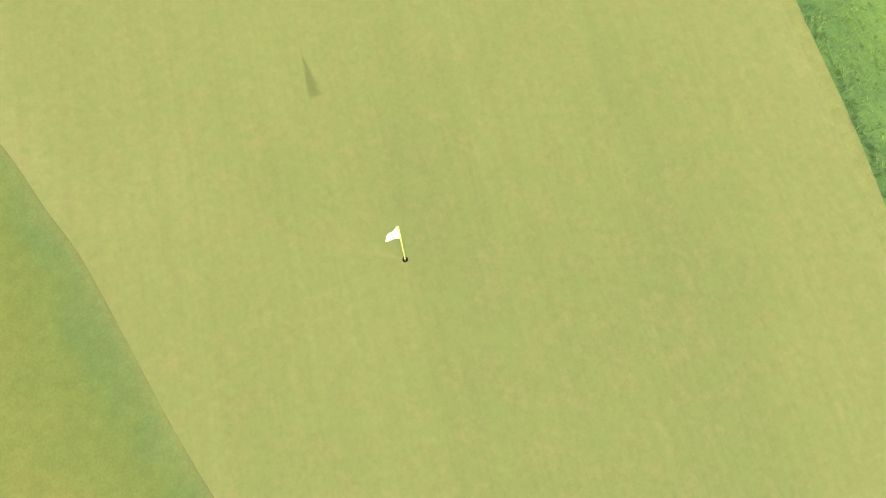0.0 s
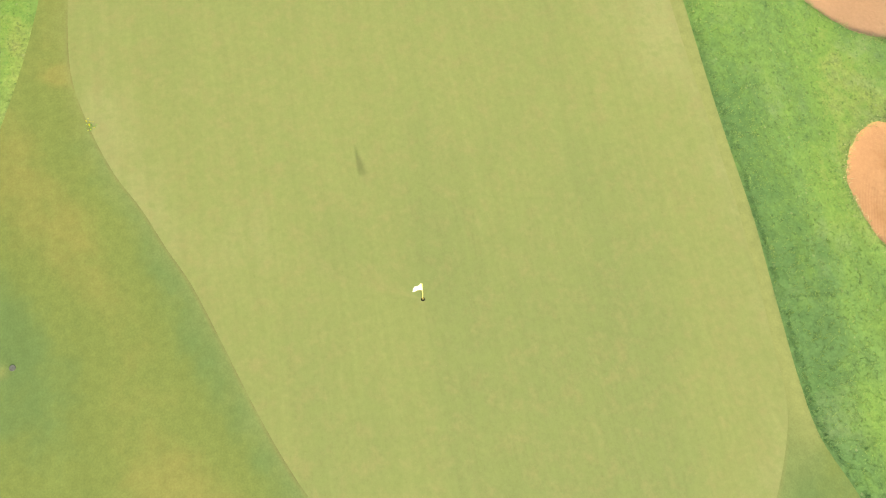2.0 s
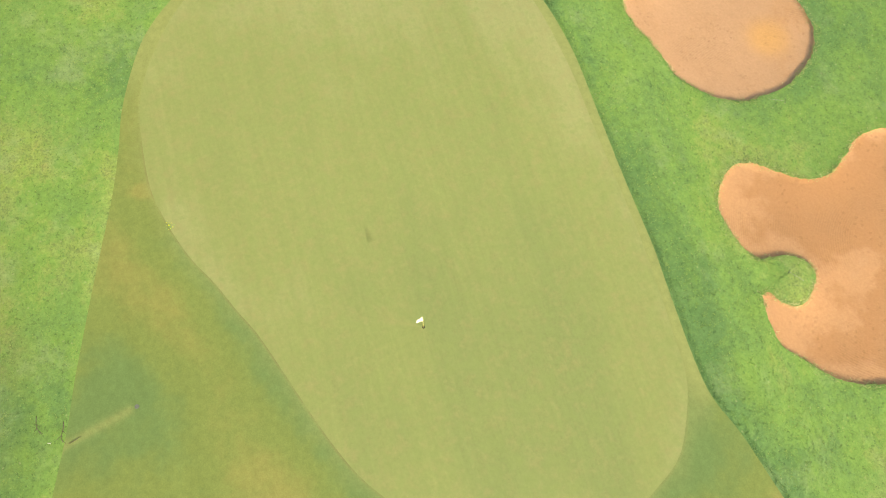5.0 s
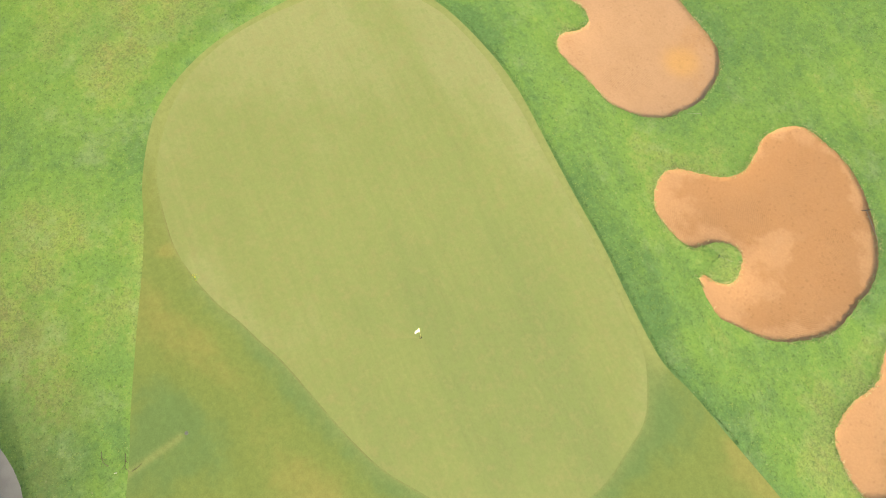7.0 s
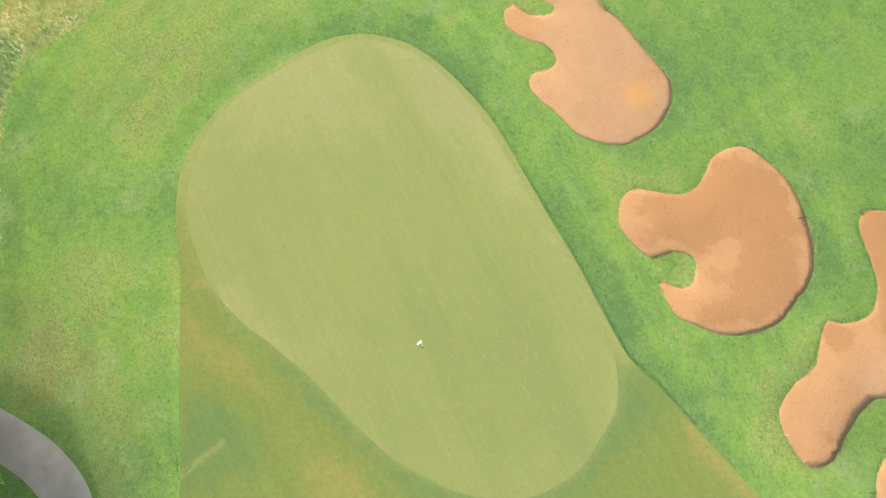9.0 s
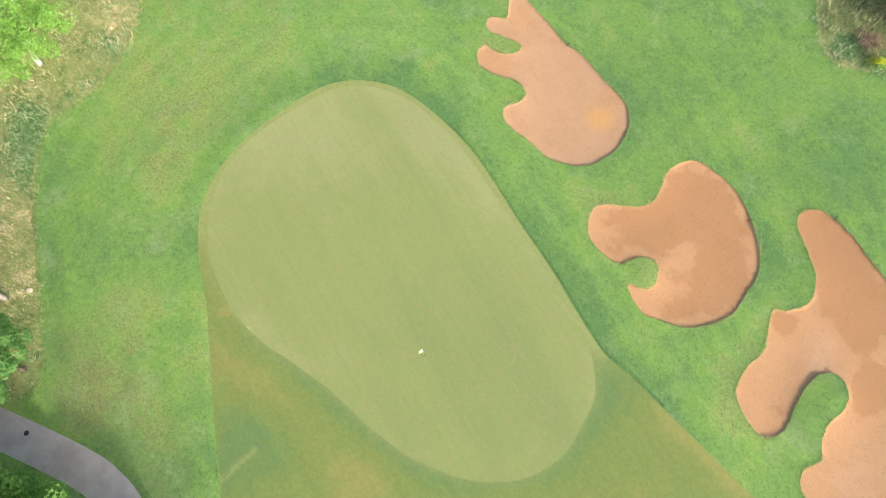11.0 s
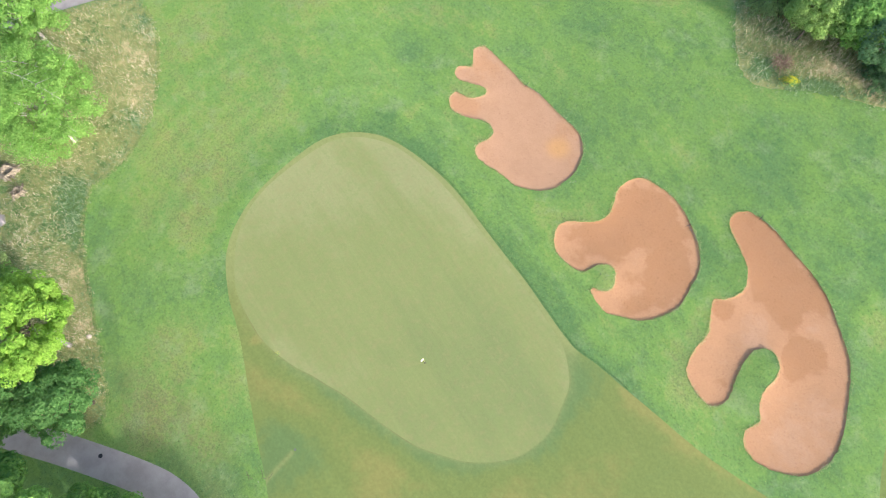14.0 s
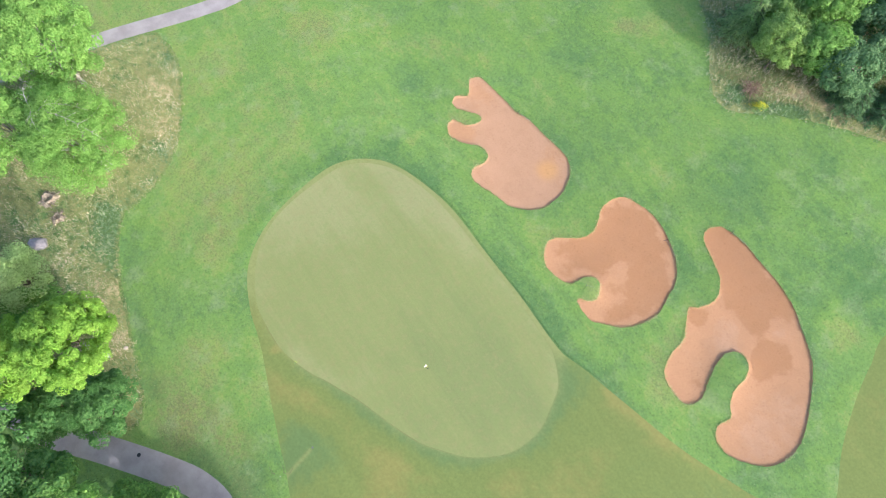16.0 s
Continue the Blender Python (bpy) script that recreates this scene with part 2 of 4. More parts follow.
def leaf_material(name, a, b):
    n = Nodes(name, 0.6, 0.25)
    col = n.mix(n.island, a, b)
    col = n.scaled(col, n.math("MULTIPLY_ADD", n.noise(0.8, 3.0), 0.7, 0.65))
    back = n.t.nodes.new("ShaderNodeBsdfTranslucent")
    n.link(n.scaled(col, 1.3), back.inputs["Color"])
    blend = n.t.nodes.new("ShaderNodeMixShader")
    blend.inputs[0].default_value = 0.4
    out = n.t.nodes["Material Output"]
    n.t.links.new(n.bsdf.outputs[0], blend.inputs[1])
    n.t.links.new(back.outputs[0], blend.inputs[2])
    n.t.links.new(blend.outputs[0], out.inputs["Surface"])
    return n.done(col)


def plain(name, col, rough=0.6, metal=0.0, vary=0.25, scale=12.0):
    n = Nodes(name, rough, 0.35)
    n.bsdf.inputs["Metallic"].default_value = metal
    return n.done(n.scaled(n.mix(0.0, col, col), n.math("MULTIPLY_ADD", n.noise(scale, 4.0), vary * 2, 1 - vary)))


def bark_material(name, a, b, scale=7.0):
    n = Nodes(name, 0.9, 0.15)
    f = n.noise(scale, 4.0, 0.65, stretch=(1, 1, 0.35))
    n.bump(f, 0.8, 0.03)
    return n.done(n.mix(n.span(f, 0.35, 0.65), a, b))


M_SAND, M_PATH = sand_material(), path_material()
M_BLADE = blade_material("rough_blades", (0.11, 0.2, 0.052), (0.18, 0.275, 0.058), (0.26, 0.325, 0.085))
M_FRINGE = blade_material("fringe_blades", (0.15, 0.23, 0.065), (0.28, 0.33, 0.11), (0.56, 0.51, 0.26))
M_STRAW = blade_material("straw_blades", (0.16, 0.28, 0.075), (0.44, 0.40, 0.19), (0.82, 0.67, 0.45), 0.22)
M_LUSH = blade_material("lush_blades", (0.10, 0.19, 0.08), (0.19, 0.30, 0.12), (0.46, 0.52, 0.30))
# darker than the rough blades, to draw the shadow line at the collar
M_BANK = blade_material("bank_blades", (0.075, 0.16, 0.05), (0.14, 0.25, 0.07), (0.21, 0.31, 0.09))
M_LIME = leaf_material("lime_leaves", (0.20, 0.37, 0.04), (0.34, 0.53, 0.07))
M_BRIGHT = leaf_material("bright_leaves", (0.165, 0.33, 0.06), (0.30, 0.48, 0.105))
M_MIDLEAF = leaf_material("mid_green_leaves", (0.125, 0.265, 0.058), (0.24, 0.41, 0.088))
M_SAGE = leaf_material("sage_leaves", (0.32, 0.44, 0.14), (0.50, 0.62, 0.24))
M_DARK = leaf_material("dark_leaves", (0.10, 0.20, 0.08), (0.195, 0.33, 0.13))
M_HEDGE = leaf_material("hedge_leaves", (0.085, 0.205, 0.052), (0.16, 0.31, 0.078))
M_OLIVE = leaf_material("olive_green_leaves", (0.22, 0.36, 0.085), (0.38, 0.52, 0.14))
M_NEEDLE = leaf_material("conifer_needles", (0.21, 0.34, 0.12), (0.37, 0.50, 0.18))
M_BARK = bark_material("grey_bark", (0.07, 0.055, 0.04), (0.17, 0.14, 0.11))
M_BIRCH = bark_material("birch_bark", (0.30, 0.27, 0.22), (0.62, 0.58, 0.50), 3.0)
M_PALEBARK = bark_material("pale_grey_bark", (0.24, 0.22, 0.20), (0.46, 0.43, 0.40), 5.0)
M_WOOD = bark_material("dead_wood", (0.19, 0.155, 0.105), (0.42, 0.35, 0.25), 9.0)
M_TWIG = bark_material("dead_twigs", (0.20, 0.125, 0.085), (0.44, 0.33, 0.22), 9.0)
M_STONE = plain("grey_stone", (0.27, 0.245, 0.235), 0.9, vary=0.4, scale=5.0)
M_PALEROCK = plain("pale_stone", (0.50, 0.42, 0.33), 0.9, vary=0.3, scale=9.0)
M_YELLOWP = plain("yellow_paint", (0.58, 0.51, 0.15), 0.35, vary=0.08)
M_CLOTH = plain("white_cloth", (0.5, 0.49, 0.45), 0.8, vary=0.05)
M_WHITE = plain("white_plastic", (0.5, 0.5, 0.46), 0.5, vary=0.08)
M_BLACK = plain("black_plastic", (0.02, 0.022, 0.025), 0.5, vary=0.2)
M_HANDLE = plain("grey_handle", (0.30, 0.28, 0.25), 0.6, vary=0.2)
M_BLUEGREY = plain("blue_grey_plastic", (0.12, 0.125, 0.11), 0.7, vary=0.2)
M_YFLOWER = leaf_material("yellow_blossom", (0.55, 0.50, 0.02), (0.75, 0.68, 0.05))


# ---- the plan: outlines of the mown, sanded and paved areas, in metres from the hole ----
GREEN = [(-13.05, 4.2), (-13.8, 5.8), (-14.1, 7.5), (-14.1, 9.6), (-13.6, 11.7), (-12.4, 13.7), (-10.7, 15.4), (-8.9, 16.8),
         (-7.3, 17.8), (-5.6, 18.2), (-3.9, 18.0), (-2.25, 17.35), (-0.9, 16.38), (0.78, 14.78), (1.96, 13.35), (3.02, 11.93), (4.22, 10.07),
         (5.28, 8.48), (6.95, 5.98), (8.26, 3.76), (9.07, 2.27), (9.7, 1.1), (9.98, -0.1), (10.0, -1.9), (9.3, -3.4), (8.4, -4.9), (7.1, -6.0),
         (5.8, -6.6), (4.2, -6.8), (2.5, -6.7), (1.0, -6.25), (-0.4, -5.75), (-1.4, -5.2), (-2.5, -4.45), (-3.5, -3.7),
         (-4.4, -3.0), (-5.8, -1.95), (-6.9, -1.3), (-8.0, -0.6), (-9.3, 0.1), (-10.7, 1.15), (-11.9, 2.35)]
FAIRWAY = [(-9.0, -18), (-10.7, -8.5), (-11.6, -5.0), (-12.4, -1.7), (-13.1, 1.4), (-13.7, 3.4), (-14.3, 5.1), (-14.7, 7.1),
           (-14.8, 8.8), (-14.4, 10.7), (-13.4, 12.8), (-11.9, 14.7), (-9.9, 16.6), (-8.0, 18.0), (-6.0, 18.6), (-3.9, 18.45),
           (-2.25, 17.78), (-0.54, 16.54), (1.25, 14.85), (2.32, 13.61), (3.09, 12.57), (4.61, 10.17), (5.88, 8.18), (6.8, 6.8),
           (7.68, 5.47), (8.36, 4.29), (9.12, 2.98), (9.9, 1.68), (10.75, 0.5), (12.06, -0.58), (13.6, -2.1), (15.5, -3.9), (18.5, -6.7), (21.9, -9.2), (23.8, -10.5), (26.1, -11.5),
           (28.1, -12.0), (29.4, -11.1), (30.7, -7.6), (32.4, -4.4), (34.3, -1.5), (36.9, 1.4), (46, 4), (58, -4), (60, -40), (-6, -40)]
BUNKERS = [
    [(4.8, 26.6), (5.4, 26.8), (6.0, 26.6), (7.4, 24.9), (8.9, 22.9), (9.9, 22.1), (11.6, 19.8), (12.5, 18.7), (13.0, 17.8),
     (13.1, 16.7), (12.8, 15.7), (12.2, 14.7), (11.2, 13.8), (10.3, 13.3), (9.2, 13.2), (8.2, 13.4), (7.4, 13.7), (6.7, 14.4),
     (5.8, 15.1), (5.0, 15.7), (4.5, 16.3), (4.4, 16.9), (4.7, 17.5), (5.3, 17.8), (5.8, 18.2), (6.0, 18.7), (5.7, 19.3),
     (5.2, 19.7), (4.3, 19.9), (3.5, 20.2), (2.7, 20.8), (2.5, 21.5), (2.6, 22.1), (3.1, 22.5), (3.6, 22.2), (4.2, 21.9),
     (4.9, 21.9), (5.5, 22.2), (5.6, 22.6), (5.2, 23.0), (4.0, 23.4), (3.4, 23.7), (3.1, 24.2), (3.2, 24.7), (3.6, 25.0),
     (4.3, 24.9), (4.6, 25.1), (4.7, 25.8)],
    [(10.0, 8.8), (10.2, 9.7), (10.6, 10.3), (11.3, 10.5), (12.3, 10.4), (13.3, 10.4), (14.1, 10.7), (14.6, 11.2), (15.0, 12.1),
     (15.4, 13.0), (16.1, 13.6), (17.0, 13.9), (17.7, 13.8), (18.5, 13.2), (19.3, 12.5), (20.0, 11.5), (20.4, 10.5), (20.7, 9.3),
     (20.9, 8.2), (20.8, 6.7), (20.4, 5.8), (19.7, 4.8), (18.9, 3.7), (18.0, 3.1), (16.8, 2.7), (15.6, 2.6), (14.3, 2.9),
     (13.3, 3.2), (12.8, 3.8), (12.4, 4.6), (12.4, 5.1), (12.7, 5.1), (13.1, 4.9), (13.6, 4.9), (14.1, 5.2), (14.3, 5.7),
     (14.4, 6.3), (14.2, 6.7), (13.8, 6.9), (13.1, 6.9), (12.4, 6.6), (12.0, 6.4), (11.3, 6.7), (10.5, 7.4), (10.1, 8.0)],
    [(30.0, -1.3), (29.4, -3.4), (28.6, -5.5), (27.8, -6.9), (26.7, -7.9), (25.3, -8.4), (23.9, -8.2), (22.7, -7.7), (21.9, -7.0),
     (21.6, -6.2), (21.9, -5.4), (22.9, -4.9), (23.1, -4.4), (23.2, -3.7), (23.7, -2.7), (24.6, -2.0), (25.1, -1.1), (25.0, -0.3),
     (24.4, 0.18), (23.5, 0.08), (22.7, -0.65), (21.9, -1.8), (21.4, -2.8), (20.7, -3.5), (19.8, -3.6), (19.1, -2.9), (18.6, -1.8),
     (18.6, -0.9), (19.4, 0.4), (20.5, 1.4), (20.8, 2.3), (21.3, 3.9), (22.2, 3.9), (23.3, 4.3), (23.9, 5.0), (24.2, 6.2),
     (24.0, 7.4), (23.5, 9.6), (23.9, 10.5), (24.9, 10.7), (25.7, 10.2), (26.8, 8.9), (27.8, 7.1), (28.8, 5.4), (29.5, 3.5),
     (29.8, 1.6), (30.0, 0.1)],
]
MEADOW_W = [(-26.6, 33.2), (-24.5, 32.4), (-22.9, 29.8), (-22.2, 26.7), (-22.0, 22.6), (-22.5, 19.7), (-23.7, 17.3), (-25.1, 15.8),
            (-26.2, 14.8), (-26.4, 12.4), (-26.1, 9.9), (-25.3, 6.9), (-24.1, 3.5), (-23.1, 0.3), (-22.6, -1.9), (-23.2, -3.3),
            (-27, -3.2), (-31, -0.6), (-40, 0.4), (-52, 4), (-52, 22), (-45, 27), (-36, 30.2)]
MEADOW_E = [(26.9, 36), (27.1, 32.1), (27.2, 29.2), (26.8, 27.1), (26.6, 24.1), (26.7, 22.4), (28.0, 21.3), (30.4, 20.7), (32.8, 20.3),
            (35.0, 19.6), (37.3, 18.7), (40.2, 17.3), (46, 14), (56, 14), (58, 30), (50, 44), (38, 48), (29, 44)]
PATH_SW = ([(-50, -0.2), (-36.8, -1.3), (-33.0, -1.9), (-29.8, -3.5), (-24.7, -5.1), (-19.9, -6.8), (-17.4, -8.0), (-15.6, -9.8),
            (-15.3, -12.5), (-16.2, -20), (-17.0, -34)], 2.1)
PATH_NW = ([(-60, 24), (-40, 29.6), (-30.9, 33.0), (-26.9, 34.3), (-21.0, 35.9), (-17.2, 37.4), (-11, 41.5), (-4, 49), (2, 60)], 1.65)
HOLE_R = 0.054


def spline(pts, step, closed=True):
    """A smooth line through the points of the plan."""
    p = np.array(pts, float)
    n, out = len(p), []
    for i in range(n if closed else n - 1):
        a, b, c, d = ((p[(i + k) % n] for k in (-1, 0, 1, 2)) if closed else
                      (p[min(max(i + k, 0), n - 1)] for k in (-1, 0, 1, 2)))
        m = max(1, int(np.ceil(np.linalg.norm(c - b) / step)))
        for t in np.arange(m) / m:
            out.append(0.5 * (2 * b + (c - a) * t + (2 * a - 5 * b + 4 * c - d) * t * t + (3 * b - a - 3 * c + d) * t ** 3))
    if not closed:
        out.append(p[-1])
    return np.array(out)


def inside(poly, q):
    r = np.zeros(len(q), bool)
    a, b = poly, np.roll(poly, -1, 0)
    for (x0, y0), (x1, y1) in zip(a, b):
        if y0 != y1:
            r ^= ((y0 > q[:, 1]) != (y1 > q[:, 1])) & (q[:, 0] < (x1 - x0) * (q[:, 1] - y0) / (y1 - y0) + x0)
    return r


def signed(poly, q):
    """Distance to a closed outline, negative inside."""
    best = np.full(len(q), 1e9)
    for a, b in zip(poly, np.roll(poly, -1, 0)):
        ab = b - a
        t = np.clip(((q - a) @ ab) / max(ab @ ab, 1e-12), 0, 1)
        e = q - a - t[:, None] * ab
        best = np.minimum(best, (e * e).sum(1))
    return np.sqrt(best) * np.where(inside(poly, q), -1, 1)


def grown(poly, d):
    """The outline moved outwards by d."""
    e = np.roll(poly, -1, 0) - np.roll(poly, 1, 0)
    area = 0.5 * np.sum(poly[:, 0] * np.roll(poly[:, 1], -1) - poly[:, 1] * np.roll(poly[:, 0], -1))
    n = np.stack([e[:, 1], -e[:, 0]], 1) * np.sign(area)
    return poly + d * n / np.maximum(np.linalg.norm(n, axis=1), 1e-9)[:, None]


def strip(centre, width):
    c = spline(centre, 0.8, closed=False)
    e = np.gradient(c, axis=0)
    n = np.stack([-e[:, 1], e[:, 0]], 1) / np.linalg.norm(e, axis=1)[:, None]
    return np.concatenate([c + n * width / 2, (c - n * width / 2)[::-1]])


def smooth(a, b, x):
    t = np.clip((x - a) / (b - a), 0, 1)
    return t * t * (3 - 2 * t)


def ripple(q, scale, seed):
    """Gentle uneven ground from a few crossing waves, -1 to 1."""
    rng = np.random.default_rng(seed)
    r = np.zeros(len(q))
    for k in range(7):
        a, f = rng.uniform(0, 6.28), scale * rng.uniform(0.6, 1.9)
        r += np.sin((q[:, 0] * np.cos(a) + q[:, 1] * np.sin(a)) * f + rng.uniform(0, 6.28))
    return r / 4


L_GREEN, L_FAIR = spline(GREEN, 0.3), spline(FAIRWAY, 0.35)
L_BUNK = [spline(b, 0.16) for b in BUNKERS]
rng = np.random.default_rng(5)
# a slightly ragged turf edge round the sand
L_BUNK = [b + rng.normal(0, 0.017, b.shape) + 0.022 * np.column_stack([ripple(b, 6.0, 41), ripple(b, 6.0, 42)]) for b in L_BUNK]
L_MEAD = [spline(MEADOW_W, 0.5), spline(MEADOW_E, 0.5)]
L_MEAD = [m + rng.normal(0, 0.05, m.shape) for m in L_MEAD]
L_PATH = [strip(*PATH_SW), strip(*PATH_NW)]
L_HOLE = np.array([(HOLE_R * math.cos(a), HOLE_R * math.sin(a)) for a in np.linspace(0, 2 * math.pi, 20, endpoint=False)])


def lie(q):
    """Height of the ground: a raised green whose east bank falls to the bunkers."""
    u = (q - np.array((2.78, 12.4))) @ np.array((0.831, 0.556))
    z = -0.9 * smooth(0.4, 5.5, u) * (1 - 0.7 * smooth(15, 28, u))
    d = np.maximum(signed(L_FAIR, q), 0)
    z = z + 0.10 * ripple(q, 0.35, 3) * smooth(0.5, 6, d) - 0.15 * smooth(0.2, 3.0, d) * smooth(10, 17, q[:, 1]) * (1 - smooth(-2, 4, q[:, 0]))
    z += 0.03 * ripple(q, 0.3, 9)
    return z


def mounds(q):
    """Turf tongues that stand up between the arms of the sand."""
    return sum(h * np.exp(-((q[:, 0] - x) ** 2 + (q[:, 1] - y) ** 2) / r ** 2) for x, y, r, h in ((13.4, 5.9, 0.8, 0.05), (23.7, -1.3, 1.3, 0.07), (22.6, -3.0, 1.0, 0.04)))


def heights(q):
    """Height of each point of the ground with its cut edges, lips and sand."""
    z = lie(q)
    f, g = signed(L_FAIR, q), signed(L_GREEN, q)
    paved = np.minimum(signed(L_PATH[0], q), signed(L_PATH[1], q))
    z = np.where((f > 0.02) & (paved > 0.02), z + 0.008, z)
    z = np.where(g < 0.01, z - 0.005, z)
    for b in L_BUNK:
        s = signed(b, q)
        z += np.where(s > -0.02, 0.028 * np.exp(-(np.maximum(s, 0) / 0.5) ** 2) + mounds(q), 0)
        # the sand lies almost flush on its north-west sides and under a lip on its south-east sides
        rim = (s < -0.03) & (s > -1.5)
        lip = np.full(len(q), 0.03)
        lip[rim] += (0.034 * smooth(-0.06, 0.09, signed(b, q[rim] + 0.1 * np.array((0.717, -0.697))) - s[rim]) - 0.018) * (1 - smooth(0.1, 1.4, -s[rim]))
        z = np.where(s < -0.03, z - lip - 0.008 * ripple(q, 1.7, 14) - 0.05 * smooth(0, 1.4, -s) + 0.008 * ripple(q, 2.2, 4) + 0.004 * ripple(q, 6.0, 6), z)
    return z


def ground_sheet():
    """One sheet from the hole to the horizon, cut along every outline of the plan."""
    from mathutils import geometry
    loops = [L_HOLE, L_GREEN, grown(L_GREEN, 0.035), grown(L_GREEN, 0.11), L_FAIR, grown(L_FAIR, 0.07)]
    for b in L_BUNK:
        loops += [b, grown(b, -0.05)]
    loops += L_MEAD + L_PATH
    r = np.random.default_rng(2)
    gx, gy = np.meshgrid(np.arange(-62, 66, 0.6), np.arange(-44, 62, 0.6))
    grid = np.stack([gx.ravel(), gy.ravel()], 1) + r.uniform(-0.12, 0.12, (gx.size, 2))
    near = grid[(grid[:, 0] > -48) & (grid[:, 0] < 56) & (grid[:, 1] > -18) & (grid[:, 1] < 46)]
    far = grid[::7]
    far = far[~((far[:, 0] > -48) & (far[:, 0] < 56) & (far[:, 1] > -18) & (far[:, 1] < 46))]
    dense = []
    for b in L_BUNK:
        x0, y0 = b.min(0)
        x1, y1 = b.max(0)
        bx, by = np.meshgrid(np.arange(x0, x1, 0.3), np.arange(y0, y1, 0.3))
        p = np.stack([bx.ravel(), by.ravel()], 1)
        dense.append(p[inside(b, p)] + 0.05)
    bx, by = np.meshgrid(np.arange(-11.4, -8.6, 0.13), np.arange(-8.0, -5.2, 0.13))
    dense.append(np.stack([bx.ravel(), by.ravel()], 1))
    bx, by = np.meshgrid(np.arange(-12.6, -10.8, 0.15), np.arange(1.6, 3.4, 0.15))
    dense.append(np.stack([bx.ravel(), by.ravel()], 1) + 0.03)
    every = np.concatenate(loops)
    keep = np.concatenate([near, *dense])
    # leave out loose points that crowd an outline
    cell = {}
    for p in every:
        cell.setdefault((int(p[0] // 0.5), int(p[1] // 0.5)), []).append(p)
    ok = []
    for p in keep:
        i, j = int(p[0] // 0.5), int(p[1] // 0.5)
        ok.append(all((p[0] - c[0]) ** 2 + (p[1] - c[1]) ** 2 > 0.01
                      for di in (-1, 0, 1) for dj in (-1, 0, 1) for c in cell.get((i + di, j + dj), ())))
    keep = keep[np.array(ok)]
    rings = [(R * math.cos(a), R * math.sin(a)) for R in (90, 140, 250, 500, 1000, 2000)
             for a in np.linspace(0, 2 * math.pi, 40, endpoint=False)]
    pts, edges = [], []
    for lp in loops:
        k = len(pts)
        pts += [Vector(p) for p in lp]
        edges += [(k + i, k + (i + 1) % len(lp)) for i in range(len(lp))]
    pts += [Vector(p) for p in np.concatenate([keep, far, np.array(rings)])]
    verts, _, faces, _, _, _ = geometry.delaunay_2d_cdt(pts, edges, [], 0, 1e-5, False)
    return np.array([(v.x, v.y) for v in verts]), np.array(faces)


def mesh_object(name, verts, faces, mat, parent=None, label="", smooth_faces=True):
    me = bpy.data.meshes.new(name)
    me.from_pydata([tuple(v) for v in np.asarray(verts).tolist()], [], [tuple(f) for f in (faces.tolist() if hasattr(faces, "tolist") else faces)])
    me.materials.append(mat)
    if smooth_faces:
        me.polygons.foreach_set("use_smooth", np.ones(len(me.polygons), bool))
    me.update()
    ob = new(name, me)
    if parent is not None:
        ob.parent = parent
    if label:
        tagged(ob, label)
    return ob


def blobs(q, spots):
    r = np.zeros(len(q))
    q = q + 0.7 * np.column_stack([ripple(q, 1.1, 31), ripple(q, 1.1, 32)])
    for x, y, rad, amount in spots:
        r += amount * np.exp(-((q[:, 0] - x) ** 2 + (q[:, 1] - y) ** 2) / rad ** 2)
    return r


# lush (minus) and dry (plus) patches: x, y, radius, amount
FAIR_SPOTS = [(-11.0, -1.0, 1.8, 0.22), (-12.5, 1.9, 1.0, 0.15), (-10.4, -4.3, 1.5, -0.42), (-8.9, -5.6, 1.7, -0.45), (-9.8, -7.4, 1.6, -0.4), (-6.5, -3.6, 1.6, 0.3), (-9.0, -2.2, 1.2, 0.3), (-3.2, -7.0, 1.3, 0.3), (-6.4, -7.6, 1.0, -0.2),
              (-4.8, -8.1, 2.0, 0.55), (-1.9, -9.3, 2.2, 0.55), (-6.0, -6.0, 1.2, 0.2), (11.0, -1.8, 1.4, -0.45), (10.4, -4.2, 1.4, -0.3),
              (14.2, -3.6, 1.5, 0.65), (16.6, -5.8, 1.6, 0.35), (13.2, -6.4, 1.8, 0.3), (9.8, -9.1, 2.4, 0.5), (5.7, -8.5, 1.8, 0.5),
              (20, -10, 3, -0.2), (-13.9, 5.0, 1.0, 0.2), (-11.72, 1.95, 0.3, 1.6)]
